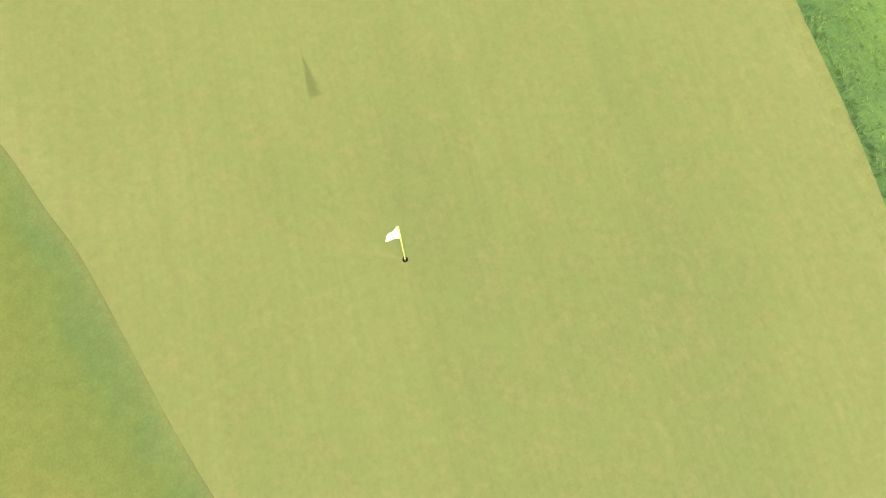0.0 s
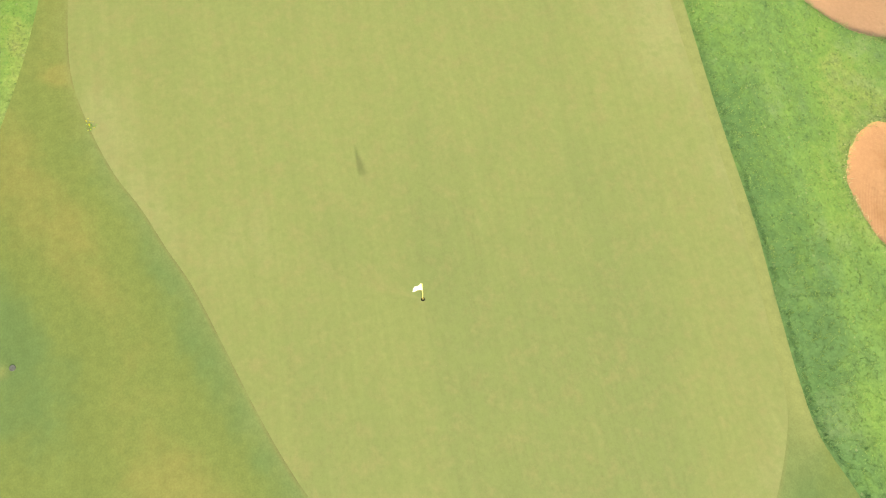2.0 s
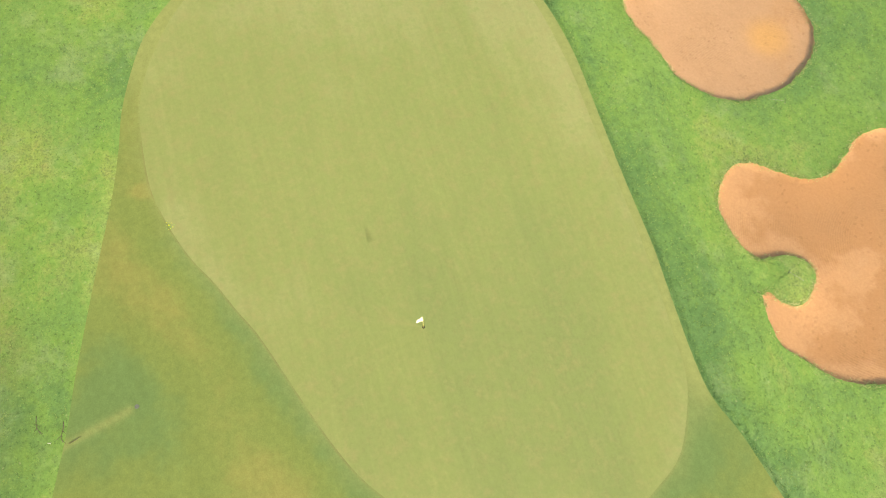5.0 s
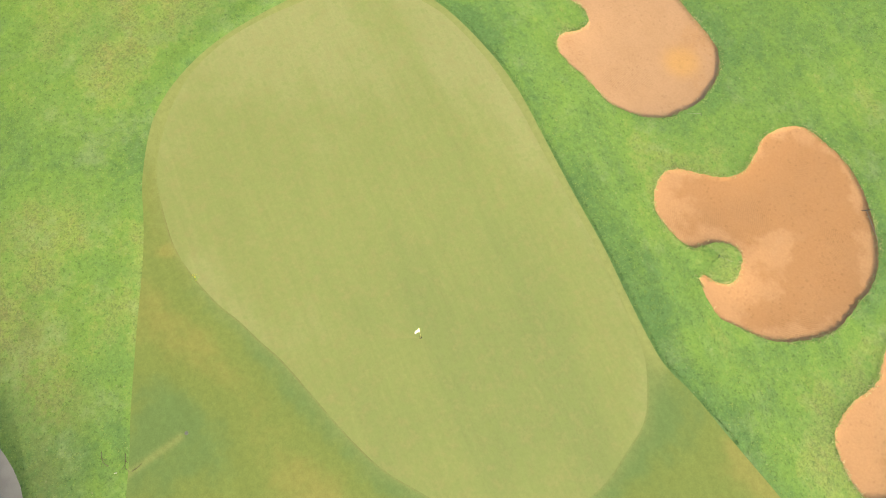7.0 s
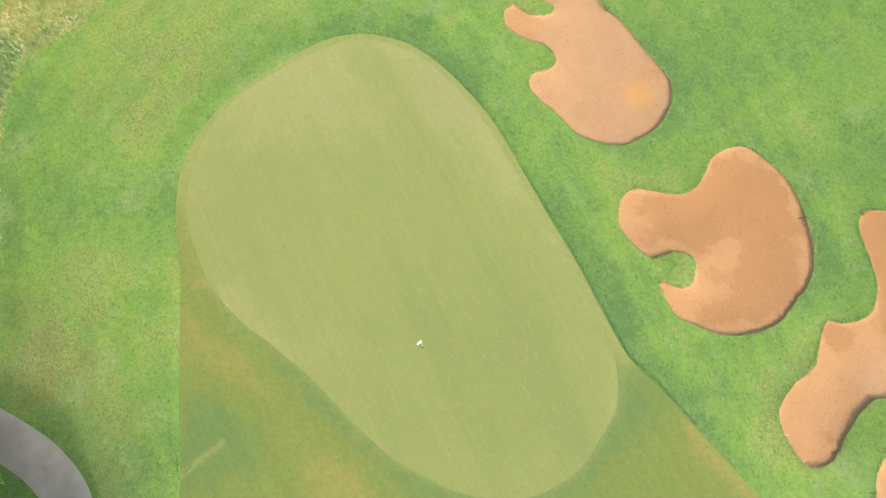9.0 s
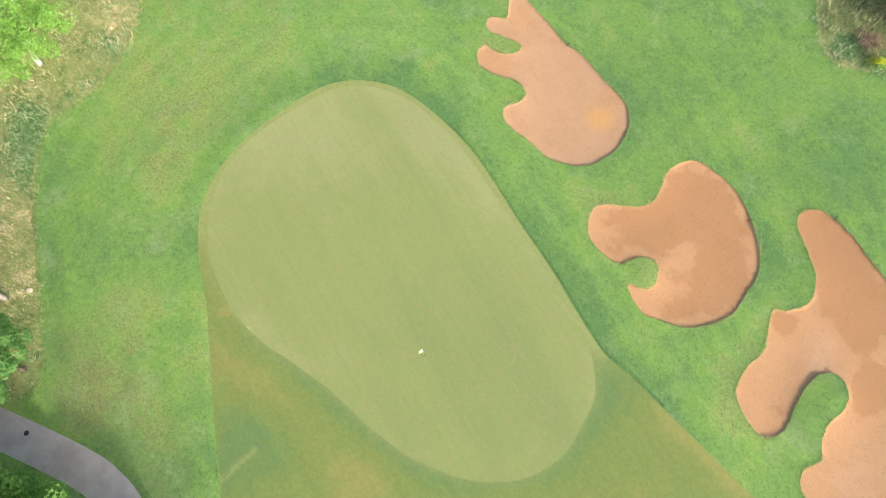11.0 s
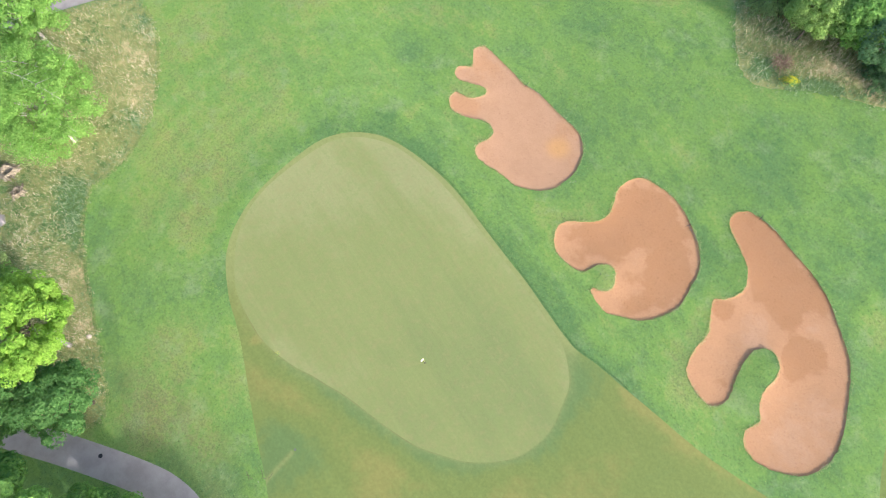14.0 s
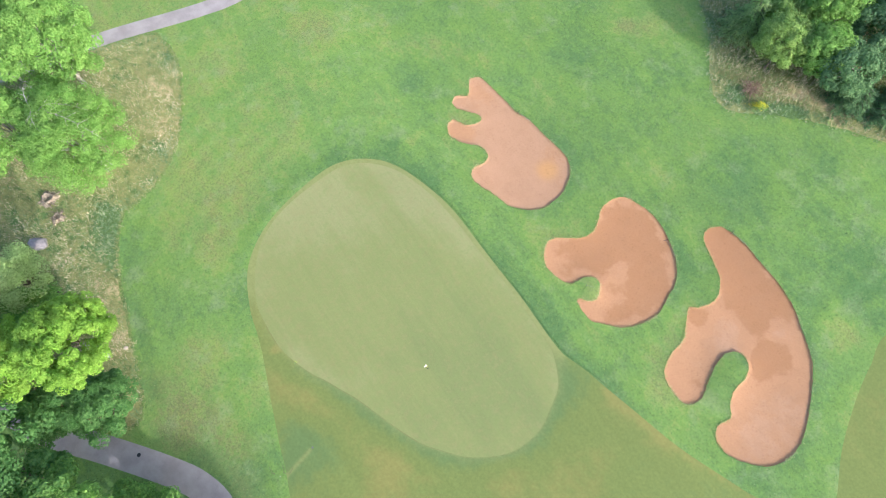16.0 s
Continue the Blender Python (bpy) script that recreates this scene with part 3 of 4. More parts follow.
ROUGH_SPOTS = [(10.24, 4.9, 0.4, -1.5), (10.45, 3.5, 0.4, -1.5), (10.2, 4.0, 0.35, -1.2), (13.3, 5.6, 0.8, 0.9), (-20.3, -2.4, 2.2, 0.7), (-17.8, -3.6, 2.2, 0.7), (-15.2, -4.4, 1.2, 0.6), (-15.4, -7.4, 2.6, -0.7), (-13.2, -6.2, 1.6, -0.2), (-17.0, -1.6, 0.9, -0.6), (-15.4, -2.2, 0.8, -0.5), (-25.2, 12.4, 2.4, -0.9),
               # the spots at (33.5, 13) and (38, 5) simply darken the eastern rough
               (-19.6, 5.2, 2.0, -0.4), (-17.2, 10.9, 2.2, 0.6), (-17.4, 1.2, 2.0, 0.5), (-17.0, 15.5, 3.5, 0.45), (-12.5, 20.5, 3.0, 0.4), (33.5, 13.0, 5.5, -0.85), (38, 5, 6, -0.75), (21, 20.5, 4.5, -0.4), (27, 15, 3.5, -0.4), (34.5, 3.0, 2.5, -0.4), (-14.6, 1.0, 1.1, -0.6),
               (-9.5, 32.1, 3.0, 0.5), (-2.5, 30.9, 2.6, 0.5), (-12.4, 23.7, 2.5, -0.5), (-7.2, 21.6, 2.0, -0.5), (-1.0, 27.1, 2.2, -0.7),
               (-2.7, 20.4, 1.6, -0.7), (-0.5, 20.4, 0.8, 0.9), (13.7, 27.9, 3.0, -0.6), (7.0, 29.0, 1.4, 0.6), (20.4, 30.9, 1.3, 1.6),
               (16.0, 21.8, 2.4, -0.4), (20.3, 17.0, 3.0, 0.45), (23.2, 14.2, 2.2, -0.5), (30.1, 8.7, 2.4, 0.5), (32.2, 0.7, 2.0, 1.0),
               (21.5, 1.2, 1.2, -0.5), (11.8, 5.4, 1.4, -0.6), (15.4, 2.0, 1.6, -0.3), (18.0, -2.6, 1.2, 0.4), (18.4, -6.2, 1.2, -0.6),
               (22.4, 5.2, 1.1, -0.3), (24.2, -3.6, 0.8, -0.8), (3.6, 22.7, 1.2, 0.5), (9.2, 11.6, 1.2, 0.5), (24, 25, 3, -0.5), (12.6, 25, 2, 0.3),
               (36, 14, 4, 0.4), (31, 16, 3, 0.3), (27.6, 17.5, 2.0, -0.4), (31.4, -8, 1.5, -0.5), (22.5, -10, 2.5, -0.5)]
WORN_SPOTS = [(-18.2, -3.4, 2.2, 0.9), (-20.6, -2.6, 1.6, 0.9), (-15.6, -5.6, 1.6, 0.7), (-21.0, 0.2, 1.3, 0.6), (-19.0, 1.6, 1.0, 0.4), (-14.2, -8.6, 1.5, 0.6), (-12.8, -10.5, 1.3, 0.5)]
MEADOW_SPOTS = [(-24.3, 27, 1.8, 0.9), (-24.0, 23, 1.5, 0.6), (-26.6, 12.4, 2.0, -1.2), (-27.6, 14.6, 1.4, -0.9), (-24.9, 3.5, 1.5, 0.8),
                (-26.5, 7.5, 1.4, 0.8), (-23.4, 20.5, 1.0, -0.5), (-23.3, 30.5, 1.2, -0.6), (-34, 14, 2.5, -0.2), (29.2, 23.0, 1.2, 0.6),
                (30.8, 21.3, 1.0, -1.2), (27.5, 26.5, 0.8, 0.5), (35.4, 20.9, 1.6, 0.8), (33.4, 20.6, 0.8, -1.2), (33.2, 22.2, 1.3, 0.9), (31.2, 23.8, 1.0, 0.8), (28.6, 24.6, 1.0, 0.7), (28.4, 22.9, 1.3, -1.4), (32.5, 20.9, 1.0, -1.2), (35, 19.9, 0.9, -0.8),
                (28, 31, 2.0, -0.6), (37.5, 19.8, 1.3, 0.7)]
WET_SPOTS = [(24.6, 9.6, 1.9, 0.6), (26.2, 6.9, 2.2, 0.8), (27.4, 4.0, 1.9, 0.8), (25.6, 3.4, 1.0, 0.5), (26.8, -0.7, 1.25, 1.1), (21.8, 3.3, 0.7, 0.7),
             (24.2, 1.4, 1.6, -0.5), (28.4, 1.3, 0.8, -0.5), (25.5, -5, 3, -0.4), (20.2, 0, 1.4, -0.3), (20.3, -2.0, 0.9, 0.35), (16.6, 11.5, 2.3, 0.5), (14.6, 9.2, 2.2, 0.4),
             (18.6, 8.5, 2.4, 0.5), (16.2, 7.4, 0.9, -0.6), (18.0, 5.0, 1.8, 0.4), (15.5, 4.0, 1.2, 0.3), (12.0, 8.6, 1.4, 0.2), (4.0, 21.1, 1.2, 0.4),
             (5.8, 25, 1.2, 0.25), (8.5, 19, 3.0, -0.4), (9.0, 14.6, 1.8, -0.45), (7.2, 22.5, 2.0, -0.3), (24.5, -6.6, 2.0, -0.2), (12.0, 18.4, 0.9, 0.3)]
ORANGE_SPOTS = [(11.12, 16.95, 0.95, 0.95)]



def trench(q):
    """A paler strip of new turf from the sprinkler to the fairway's edge."""
    a, b = np.array((-9.2, -5.75)), np.array((-10.9, -7.5))
    t = np.clip(((q - a) @ (b - a)) / ((b - a) @ (b - a)), 0, 1)
    return 0.75 * np.exp(-(np.linalg.norm(q - a - t[:, None] * (b - a), axis=1) / 0.16) ** 2)


xy, tris = ground_sheet()
zz = heights(xy)
mid = xy[tris].mean(1)
zone = np.zeros(len(tris), int)
for k, lp in ((1, L_MEAD[0]), (1, L_MEAD[1]), (2, L_PATH[0]), (3, L_PATH[1]), (4, L_FAIR), (5, L_GREEN)):
    zone[inside(lp, mid)] = k
for k, b in enumerate(L_BUNK):
    zone[inside(b, mid)] = 6 + k
zone[inside(L_HOLE, mid)] = -1
d_fair, d_green = signed(L_FAIR, xy), signed(L_GREEN, xy)
d_mead = signed(L_MEAD[0], xy)
d_sand = np.maximum(np.min([signed(b, xy) for b in L_BUNK], axis=0), 0)
# the rough is tinted darker east of the sand and brighter west of it
centres = np.array([b.mean(0) for b in L_BUNK])
out = xy - centres[np.argmin([signed(b, xy) for b in L_BUNK], axis=0)]
eastward = (out @ np.array((0.93, -0.1))) / (np.linalg.norm(out, axis=1) + 0.5)
ZONES = [
    (0, "ground", M_ROUGH, "green mown rough grass with lush and dry patches"),
    (1, "meadow", M_MEADOW, "straw-coloured unmown meadow ground beneath the trees"),
    (2, "path", M_PATH, "grey worn asphalt buggy path in tree shade"),
    (3, "path", M_PATH, "pale grey asphalt path across the grass"),
    (4, "fairway", M_FAIR, "short yellowish fairway and apron round the green"),
    (5, "putting_green", M_GREEN, "pale closely mown putting green with faint stripes"),
    (6, "bunker", M_SAND, "fingered sand bunker with pale pinkish raked sand"),
    (7, "bunker", M_SAND, "orange-tan sand bunker curled round a grass tongue"),
    (8, "bunker", M_SAND, "large sand bunker with darker damp sand patches"),
]
for k, name, mat, label in ZONES:
    f = tris[zone == k]
    used, inv = np.unique(f, return_inverse=True)
    q = xy[used]
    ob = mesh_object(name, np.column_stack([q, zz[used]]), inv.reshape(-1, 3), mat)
    tagged(ob, label, {"ground": "ground", "meadow": "ground", "path": "path", "fairway": "grass", "putting_green": "grass", "bunker": "bunker"}[name], kind="structure")
    me = ob.data
    near_green = d_green[used]
    bank = np.exp(-(np.maximum(d_fair[used], 0) / 1.7) ** 1.4) * (0.85 + 0.15 * smooth(-9, -3, q[:, 0])) * smooth(3, 7, q[:, 1] + 1.2 * np.maximum(q[:, 0] + 6, 0)) * (1 - smooth(14, 18, q[:, 0]))
    tone = {0: -0.12 + 1.1 * blobs(q, ROUGH_SPOTS) + 0.5 * (1 - smooth(-12, -6, q[:, 0])) * smooth(6, 12, q[:, 1]) - 1.1 * bank + 0.45 * np.exp(-np.maximum(d_fair[used], 0) / 0.8) * (q[:, 0] < -8) * (1 - smooth(3, 6, q[:, 1])) - 0.8 * np.exp(-((d_mead[used] - 1.0) / 0.8) ** 2) * smooth(-3, -1, q[:, 1]) * (1 - smooth(6, 9, q[:, 1])) - np.exp(-(d_sand[used] / 1.5) ** 2) * np.where(eastward[used] > 0, 1.2, 0.8) * eastward[used], 1: -0.15 + blobs(q, MEADOW_SPOTS), 4: 0.05 + blobs(q, FAIR_SPOTS) + 0.25 * np.exp(-(near_green / 0.9) ** 2) * smooth(1.5, 3.5, q[:, 1]) * (1 - 0.8 * smooth(-3, 2, q[:, 0])) - 0.8 * np.exp(-(near_green / 0.85) ** 2) * (1 - smooth(0.2, 2.0, q[:, 1])) + 0.25 * np.exp(-((near_green - 2.2) / 0.8) ** 2) * (1 - smooth(-0.5, 1.5, q[:, 1])) * (1 - smooth(-2, 2, q[:, 0])) + 0.75 * np.exp(-((d_fair[used] + 0.2) / 0.3) ** 2) * smooth(12.3, 14, q[:, 0]) * (1 - smooth(23, 26, q[:, 0]))}.get(k)
    if k == 5:
        across = (q - np.array((2.78, 12.4))) @ np.array((0.845, 0.534))
        # tone rises northwards to paint in the front-lit look, besides bands and patches
        tone = -0.12 + 0.75 * smooth(5, 16, q[:, 1]) + 0.25 * np.exp(-((across + 1.2) / 1.5) ** 2) + 0.15 * np.exp(-(near_green / 1.2) ** 2) + 0.15 * smooth(-7, -14, across) - 0.3 * np.exp(-((across + 4.2) / 1.3) ** 2) + blobs(q, [(2, -2, 6, -0.4), (-1.4, 5, 1.5, 0.2), (-4, -0.5, 2, 0.3), (-2.6, 0.5, 1.0, -0.35), (6, 0, 3, -0.15)])
    if tone is not None:
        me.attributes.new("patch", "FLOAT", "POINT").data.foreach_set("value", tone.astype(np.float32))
    if k == 4:
        ne = np.maximum(smooth(-6, -1, q[:, 0]) * smooth(-1.5, 1.5, q[:, 1]), 0.85 * smooth(4.5, 7.5, q[:, 1]))
        me.attributes.new("collar", "FLOAT", "POINT").data.foreach_set("value", np.max([ne * (1 - smooth(0.75, 1.2, near_green)), 0.75 * np.exp(-near_green / 0.16), trench(q)], axis=0).astype(np.float32))
        me.attributes.new("rim", "FLOAT", "POINT").data.foreach_set("value", (0.8 * np.exp(-(near_green / 0.045) ** 2) * (1 - smooth(3.0, 5.0, q[:, 1])) * (1 - 0.85 * smooth(-1, 3, q[:, 0]))).astype(np.float32))
    if k == 0:
        me.attributes.new("worn", "FLOAT", "POINT").data.foreach_set("value", np.clip(blobs(q, WORN_SPOTS), 0, 0.8).astype(np.float32))
        me.attributes.new("edge", "FLOAT", "POINT").data.foreach_set("value", np.minimum(d_fair[used], 12).astype(np.float32))
    if k >= 6:
        edge = signed(L_BUNK[k - 6], q)
        me.attributes.new("wet", "FLOAT", "POINT").data.foreach_set("value", (blobs(q, WET_SPOTS) - (0.4 if k == 6 else 0.0) - 0.1 * np.exp(-(edge / 0.4) ** 2)).astype(np.float32))
        me.attributes.new("orange", "FLOAT", "POINT").data.foreach_set("value", np.clip(sum(k2 * np.exp(-(((q - np.array((x, y))) ** 2).sum(1) / rad ** 2) ** 2) for x, y, rad, k2 in ORANGE_SPOTS), 0, 0.95).astype(np.float32))


def ground_at(x, y):
    return float(heights(np.array([[x, y]], float))[0])


# ---- grass that stands up: short tufts in the rough, tall straw in the meadows ----
def blades(name, q, z, rng, height, width, lean, per, mat, label):
    """Bent grass blades, a small fan at every place, as one object."""
    n = len(q)
    a = rng.uniform(0, 6.283, (n, per))
    base = q[:, None, :] + rng.normal(0, 0.035, (n, per, 2))
    h = height * rng.uniform(0.5, 1.3, (n, per)) * rng.uniform(0.7, 1.3, (n, 1))
    out = h * lean * rng.uniform(0.4, 1.3, (n, per))
    dx, dy = np.cos(a), np.sin(a)
    w = width * rng.uniform(0.6, 1.4, (n, per))
    zb = np.repeat(z[:, None], per, 1) - 0.01
    p0 = np.stack([base[..., 0] - dy * w, base[..., 1] + dx * w, zb], -1)
    p1 = np.stack([base[..., 0] + dy * w, base[..., 1] - dx * w, zb], -1)
    p2 = np.stack([base[..., 0] + dx * out, base[..., 1] + dy * out, zb + h], -1)
    v = np.stack([p0, p1, p2], 2).reshape(-1, 3)
    f = np.arange(len(v)).reshape(-1, 3)
    me = bpy.data.meshes.new(name)
    me.vertices.add(len(v))
    me.vertices.foreach_set("co", v.ravel())
    me.loops.add(len(v))
    me.loops.foreach_set("vertex_index", f.ravel())
    me.polygons.add(len(f))
    me.polygons.foreach_set("loop_start", np.arange(0, len(v), 3))
    me.update(calc_edges=True)
    me.materials.append(mat)
    ob = new(name, me)
    return tagged(ob, label, "grass", kind="stuff")


def scatter_grass():
    r = np.random.default_rng(11)
    q = np.column_stack([r.uniform(-34, 46, 90000), r.uniform(-13, 40, 90000)])
    q2 = np.column_stack([r.uniform(4, 25, 34000), r.uniform(-8, 24, 34000)])
    q3 = np.column_stack([r.uniform(-24, -11, 16000), r.uniform(-10, 20, 16000)])
    q = np.concatenate([q, q2, q3])
    clear = signed(L_FAIR, q) > 0.08
    for lp in L_PATH + L_MEAD:
        clear &= signed(lp, q) > 0.1
    for b in L_BUNK:
        clear &= signed(b, q) > 0.02
    q = q[clear]
    keep = r.uniform(0, 1, len(q)) < 0.8 + 0.3 * np.clip(ripple(q, 1.1, 21), -1, 1)
    q = q[keep]
    blades("rough_grass", q, heights(q), r, 0.042, 0.009, 1.3, 5, M_BLADE, "short uneven green rough grass round the bunkers")
    q = np.column_stack([r.uniform(-46, -21, 90000), r.uniform(-4, 34, 90000)])
    e = np.column_stack([r.uniform(26, 50, 55000), r.uniform(13, 44, 55000)])
    for p, lp, high in ((q, L_MEAD[0], 0.2), (e, L_MEAD[1], 0.36)):
        p = p[(signed(lp, p) < r.normal(0.05, 0.22, len(p))) & (signed(L_PATH[1], p) > 0.1) & (signed(L_PATH[0], p) > 0.1)]
        p = p[r.uniform(0, 1, len(p)) < 0.65 + 0.35 * np.clip(ripple(p, 1.4, 5), -1, 1)]
        green = blobs(p, MEADOW_SPOTS) + r.normal(0, 0.3, len(p)) - 0.5 * np.exp(-(signed(lp, p) / 0.7) ** 2) < -0.42
        blades("tall_grass", p[~green], heights(p[~green]), r, high, 0.014, 0.9, 4, M_STRAW, "tall straw-coloured dry grass with green stalks")
        blades("lush_grass", p[green], heights(p[green]), r, 0.22, 0.016, 0.9, 4, M_LUSH, "tall lush green grass at the meadow edge")
    # longer seed heads along the bunker lips
    lips = []
    for b in L_BUNK:
        g = grown(b, 0.03)
        lips.append(np.repeat(g, 12, 0) + r.normal(0, 0.07, (len(g) * 12, 2)))
    p = np.concatenate(lips)
    p = p[r.uniform(0, 1, len(p)) < 0.5 + 0.5 * np.clip(ripple(p, 2.5, 8), -1, 1)]
    blades("lip_grass", p, heights(p), r, 0.075, 0.008, 1.1, 4, M_FRINGE, "pale dry grass fringe along the bunker lips")


    # a pale unmown edge round the western meadow
    g = grown(L_MEAD[0], 0.1)
    p = np.repeat(g, 34, 0) + r.normal(0, 0.11, (len(g) * 34, 2))
    p = p[(p[:, 0] > -27.5) & (signed(L_PATH[1], p) > 0.15)]
    blades("meadow_edge_grass", p, heights(p), r, 0.10, 0.011, 1.0, 4, M_FRINGE, "pale seeding grass along the meadow's mown edge")
    # deeper grass where the rough begins along the bank, its shadow line put into dark blades
    g = grown(L_FAIR, 0.12)
    g = g[(g[:, 1] > -2.5) & (g[:, 1] < 19) & (g[:, 0] > -9) & (g[:, 0] < 14)]
    p = np.repeat(g, 14, 0) + r.normal(0, 0.07, (len(g) * 14, 2))
    p = p[signed(L_FAIR, p) > 0.03]
    blades("bank_grass", p, heights(p), r, 0.065, 0.009, 1.0, 4, M_BANK, "dense grass along the collar's edge, coloured dark as its shadow line")


scatter_grass()


# ---- trees ----
def tube(path, radii, sides=7):
    """A tapered round stem along a line of points."""
    path = [Vector(p) for p in path]
    v, f = [], []
    for i, p in enumerate(path):
        d = (path[min(i + 1, len(path) - 1)] - path[max(i - 1, 0)]).normalized()
        x = d.orthogonal().normalized()
        y = d.cross(x)
        for k in range(sides):
            a = 2 * math.pi * k / sides
            v.append(p + (x * math.cos(a) + y * math.sin(a)) * radii[i])
    for i in range(len(path) - 1):
        for k in range(sides):
            a, b = i * sides + k, i * sides + (k + 1) % sides
            f.append((a, b, b + sides, a + sides))
    f.append(tuple(reversed(range(sides))))
    f.append(tuple((len(path) - 1) * sides + k for k in range(sides)))
    return [tuple(p) for p in v], f


def join(pieces):
    v, f = [], []
    for pv, pf in pieces:
        k = len(v)
        v += pv
        f += [tuple(i + k for i in q) for q in pf]
    return v, f


def leaves(centres, normals, size, rng, ratio=0.6):
    """A diamond leaf, folded a little along its rib, at every place."""
    n = len(centres)
    t = rng.normal(0, 1, (n, 3))
    nn = normals / np.maximum(np.linalg.norm(normals, axis=1), 1e-6)[:, None]
    t -= (t * nn).sum(1)[:, None] * nn
    t /= np.maximum(np.linalg.norm(t, axis=1), 1e-6)[:, None]
    b = np.cross(nn, t)
    s = size * rng.uniform(0.6, 1.35, (n, 1))
    lift = nn * s * 0.18
    v = np.stack([centres - t * s, centres + b * s * ratio + lift, centres + t * s, centres - b * s * ratio + lift], 1).reshape(-1, 3)
    f = np.arange(4 * n).reshape(-1, 4)
    return v, f


def broad_tree(name, x, y, top, crown_z, rad, depth, seed, leaf_mat, bark, label, count=9000, leaf=0.13, clumps=55, clump_r=0.75, lean=(0, 0), limbs=9, twigs=0):
    """A broadleaf tree: bent trunk, limbs that reach into the clumps, and a crown of single leaves."""
    r = np.random.default_rng(seed)
    z0 = ground_at(x, y)
    tree = tagged(new(name), label, "tree", group="trees by the green")
    tree.location = (x, y, z0)
    bend = np.array([r.uniform(-0.4, 0.4), r.uniform(-0.4, 0.4)])
    stem = [(bend[0] * t * (1 - t) * 3 + lean[0] * t * t, bend[1] * t * (1 - t) * 3 + lean[1] * t * t, t * top * 0.62 - 0.1) for t in np.linspace(0, 1, 9)]
    r0 = 0.010 * top + 0.03 if bark is M_PALEBARK else 0.015 * top + 0.04
    v, f = tube(stem, [r0 * (1.35 if i == 0 else 1 - 0.11 * i) for i in range(9)], 9)
    trunk = mesh_object("trunk", v, f, bark, tree)
    # uneven outline: lobes of different reach
    lobes = r.normal(0, 1, (7, 3))
    lobes[:, 2] = np.abs(lobes[:, 2])
    lobes /= np.linalg.norm(lobes, axis=1)[:, None]
    amp = r.uniform(-0.28, 0.28, 7)
    d = r.normal(0, 1, (clumps, 3))
    d[:, 2] = d[:, 2] * 0.75 + 0.4
    d[: clumps // 6] *= np.array([0.45, 0.45, 0.0])
    d[: clumps // 6, 2] = 1.0
    d /= np.linalg.norm(d, axis=1)[:, None]
    reach = (0.55 + 0.45 * r.uniform(0, 1, clumps) ** 0.5) * (1 + (np.exp(-4 * (1 - d @ lobes.T)) * amp).sum(1))
    ctr = np.column_stack([d[:, 0] * rad * reach + lean[0], d[:, 1] * rad * reach + lean[1], crown_z - z0 + d[:, 2] * depth * reach])
    cr = clump_r * r.uniform(0.55, 1.35, clumps)
    for i in r.permutation(clumps)[:limbs]:
        k = min(7, max(2, int(8 * (ctr[i, 2] * 0.62) / (top * 0.62))))
        s = np.array(stem[k])
        e = ctr[i] if bark is M_BIRCH else s + (ctr[i] - s) * 0.5
        m1 = s + (e - s) * 0.45 + np.array([0, 0, 0.25 + 0.1 * rad if bark is M_BIRCH else 0.1]) + r.normal(0, 0.12, 3)
        twig = e + (e - m1) * (0.3 if bark is M_BIRCH else 0.05)
        v, f = tube([s, (s + m1) / 2 + r.normal(0, 0.06, 3), m1, (m1 + e) / 2 + r.normal(0, 0.06, 3), e, twig],
                    [r0 * 0.45, r0 * 0.38, r0 * 0.28, r0 * 0.19, r0 * 0.12, r0 * 0.05], 6)
        mesh_object("limb", v, f, M_BARK if bark is M_PALEBARK else bark, trunk)
    # pale leading branches that show through the top of a thin crown, each with side twigs
    for k in range(twigs):
        a = -0.42 + (0.0, 0.75, -0.7, 2.6)[k % 4] + r.normal(0, 0.12)
        ln = rad * (1.25, 0.8, 0.7, 0.6)[k % 4]
        hub = np.array([lean[0] - 0.3 * rad, lean[1] + 0.25 * rad, crown_z - z0 + 0.8 * depth]) + r.normal(0, 0.3, 3)
        d0 = np.array([math.cos(a), math.sin(a), 0.0])
        side = np.array([-d0[1], d0[0], 0.0])
        line = [hub + d0 * ln * t + side * 0.12 * math.sin(4 * t + k) + np.array([0, 0, depth * (0.9 * t - 1.15 * t * t)]) for t in np.linspace(0, 1, 7)]
        pieces = [tube(line, [0.034, 0.031, 0.027, 0.022, 0.017, 0.012, 0.006], 5)]
        for i in range(1, 6):
            for sg in (-1, 1):
                l2 = ln * r.uniform(0.14, 0.3) * (1.1 - 0.12 * i)
                e = line[i] + (d0 * 0.8 + side * sg * r.uniform(0.4, 0.9)) * l2 + np.array([0, 0, 0.06])
                pieces.append(tube([line[i], (line[i] + e) / 2 + r.normal(0, 0.04, 3), e], [0.018, 0.013, 0.004], 4))
        v, f = join(pieces)
        mesh_object("branch", v, f, bark, trunk)
    which = r.integers(0, clumps, count)
    o = r.normal(0, 1, (count, 3))
    o[:, 2] = o[:, 2] * 0.75 + 0.2
    o /= np.linalg.norm(o, axis=1)[:, None]
    pos = ctr[which] + o * (cr[which] * r.uniform(0.45, 1.05, count) ** 0.5)[:, None]
    v, f = leaves(pos, o + r.normal(0, 0.35, (count, 3)) + np.array([0, 0, 0.3]), leaf, r)
    mesh_object("crown", v, f, leaf_mat, tree, smooth_faces=False)
    return tree


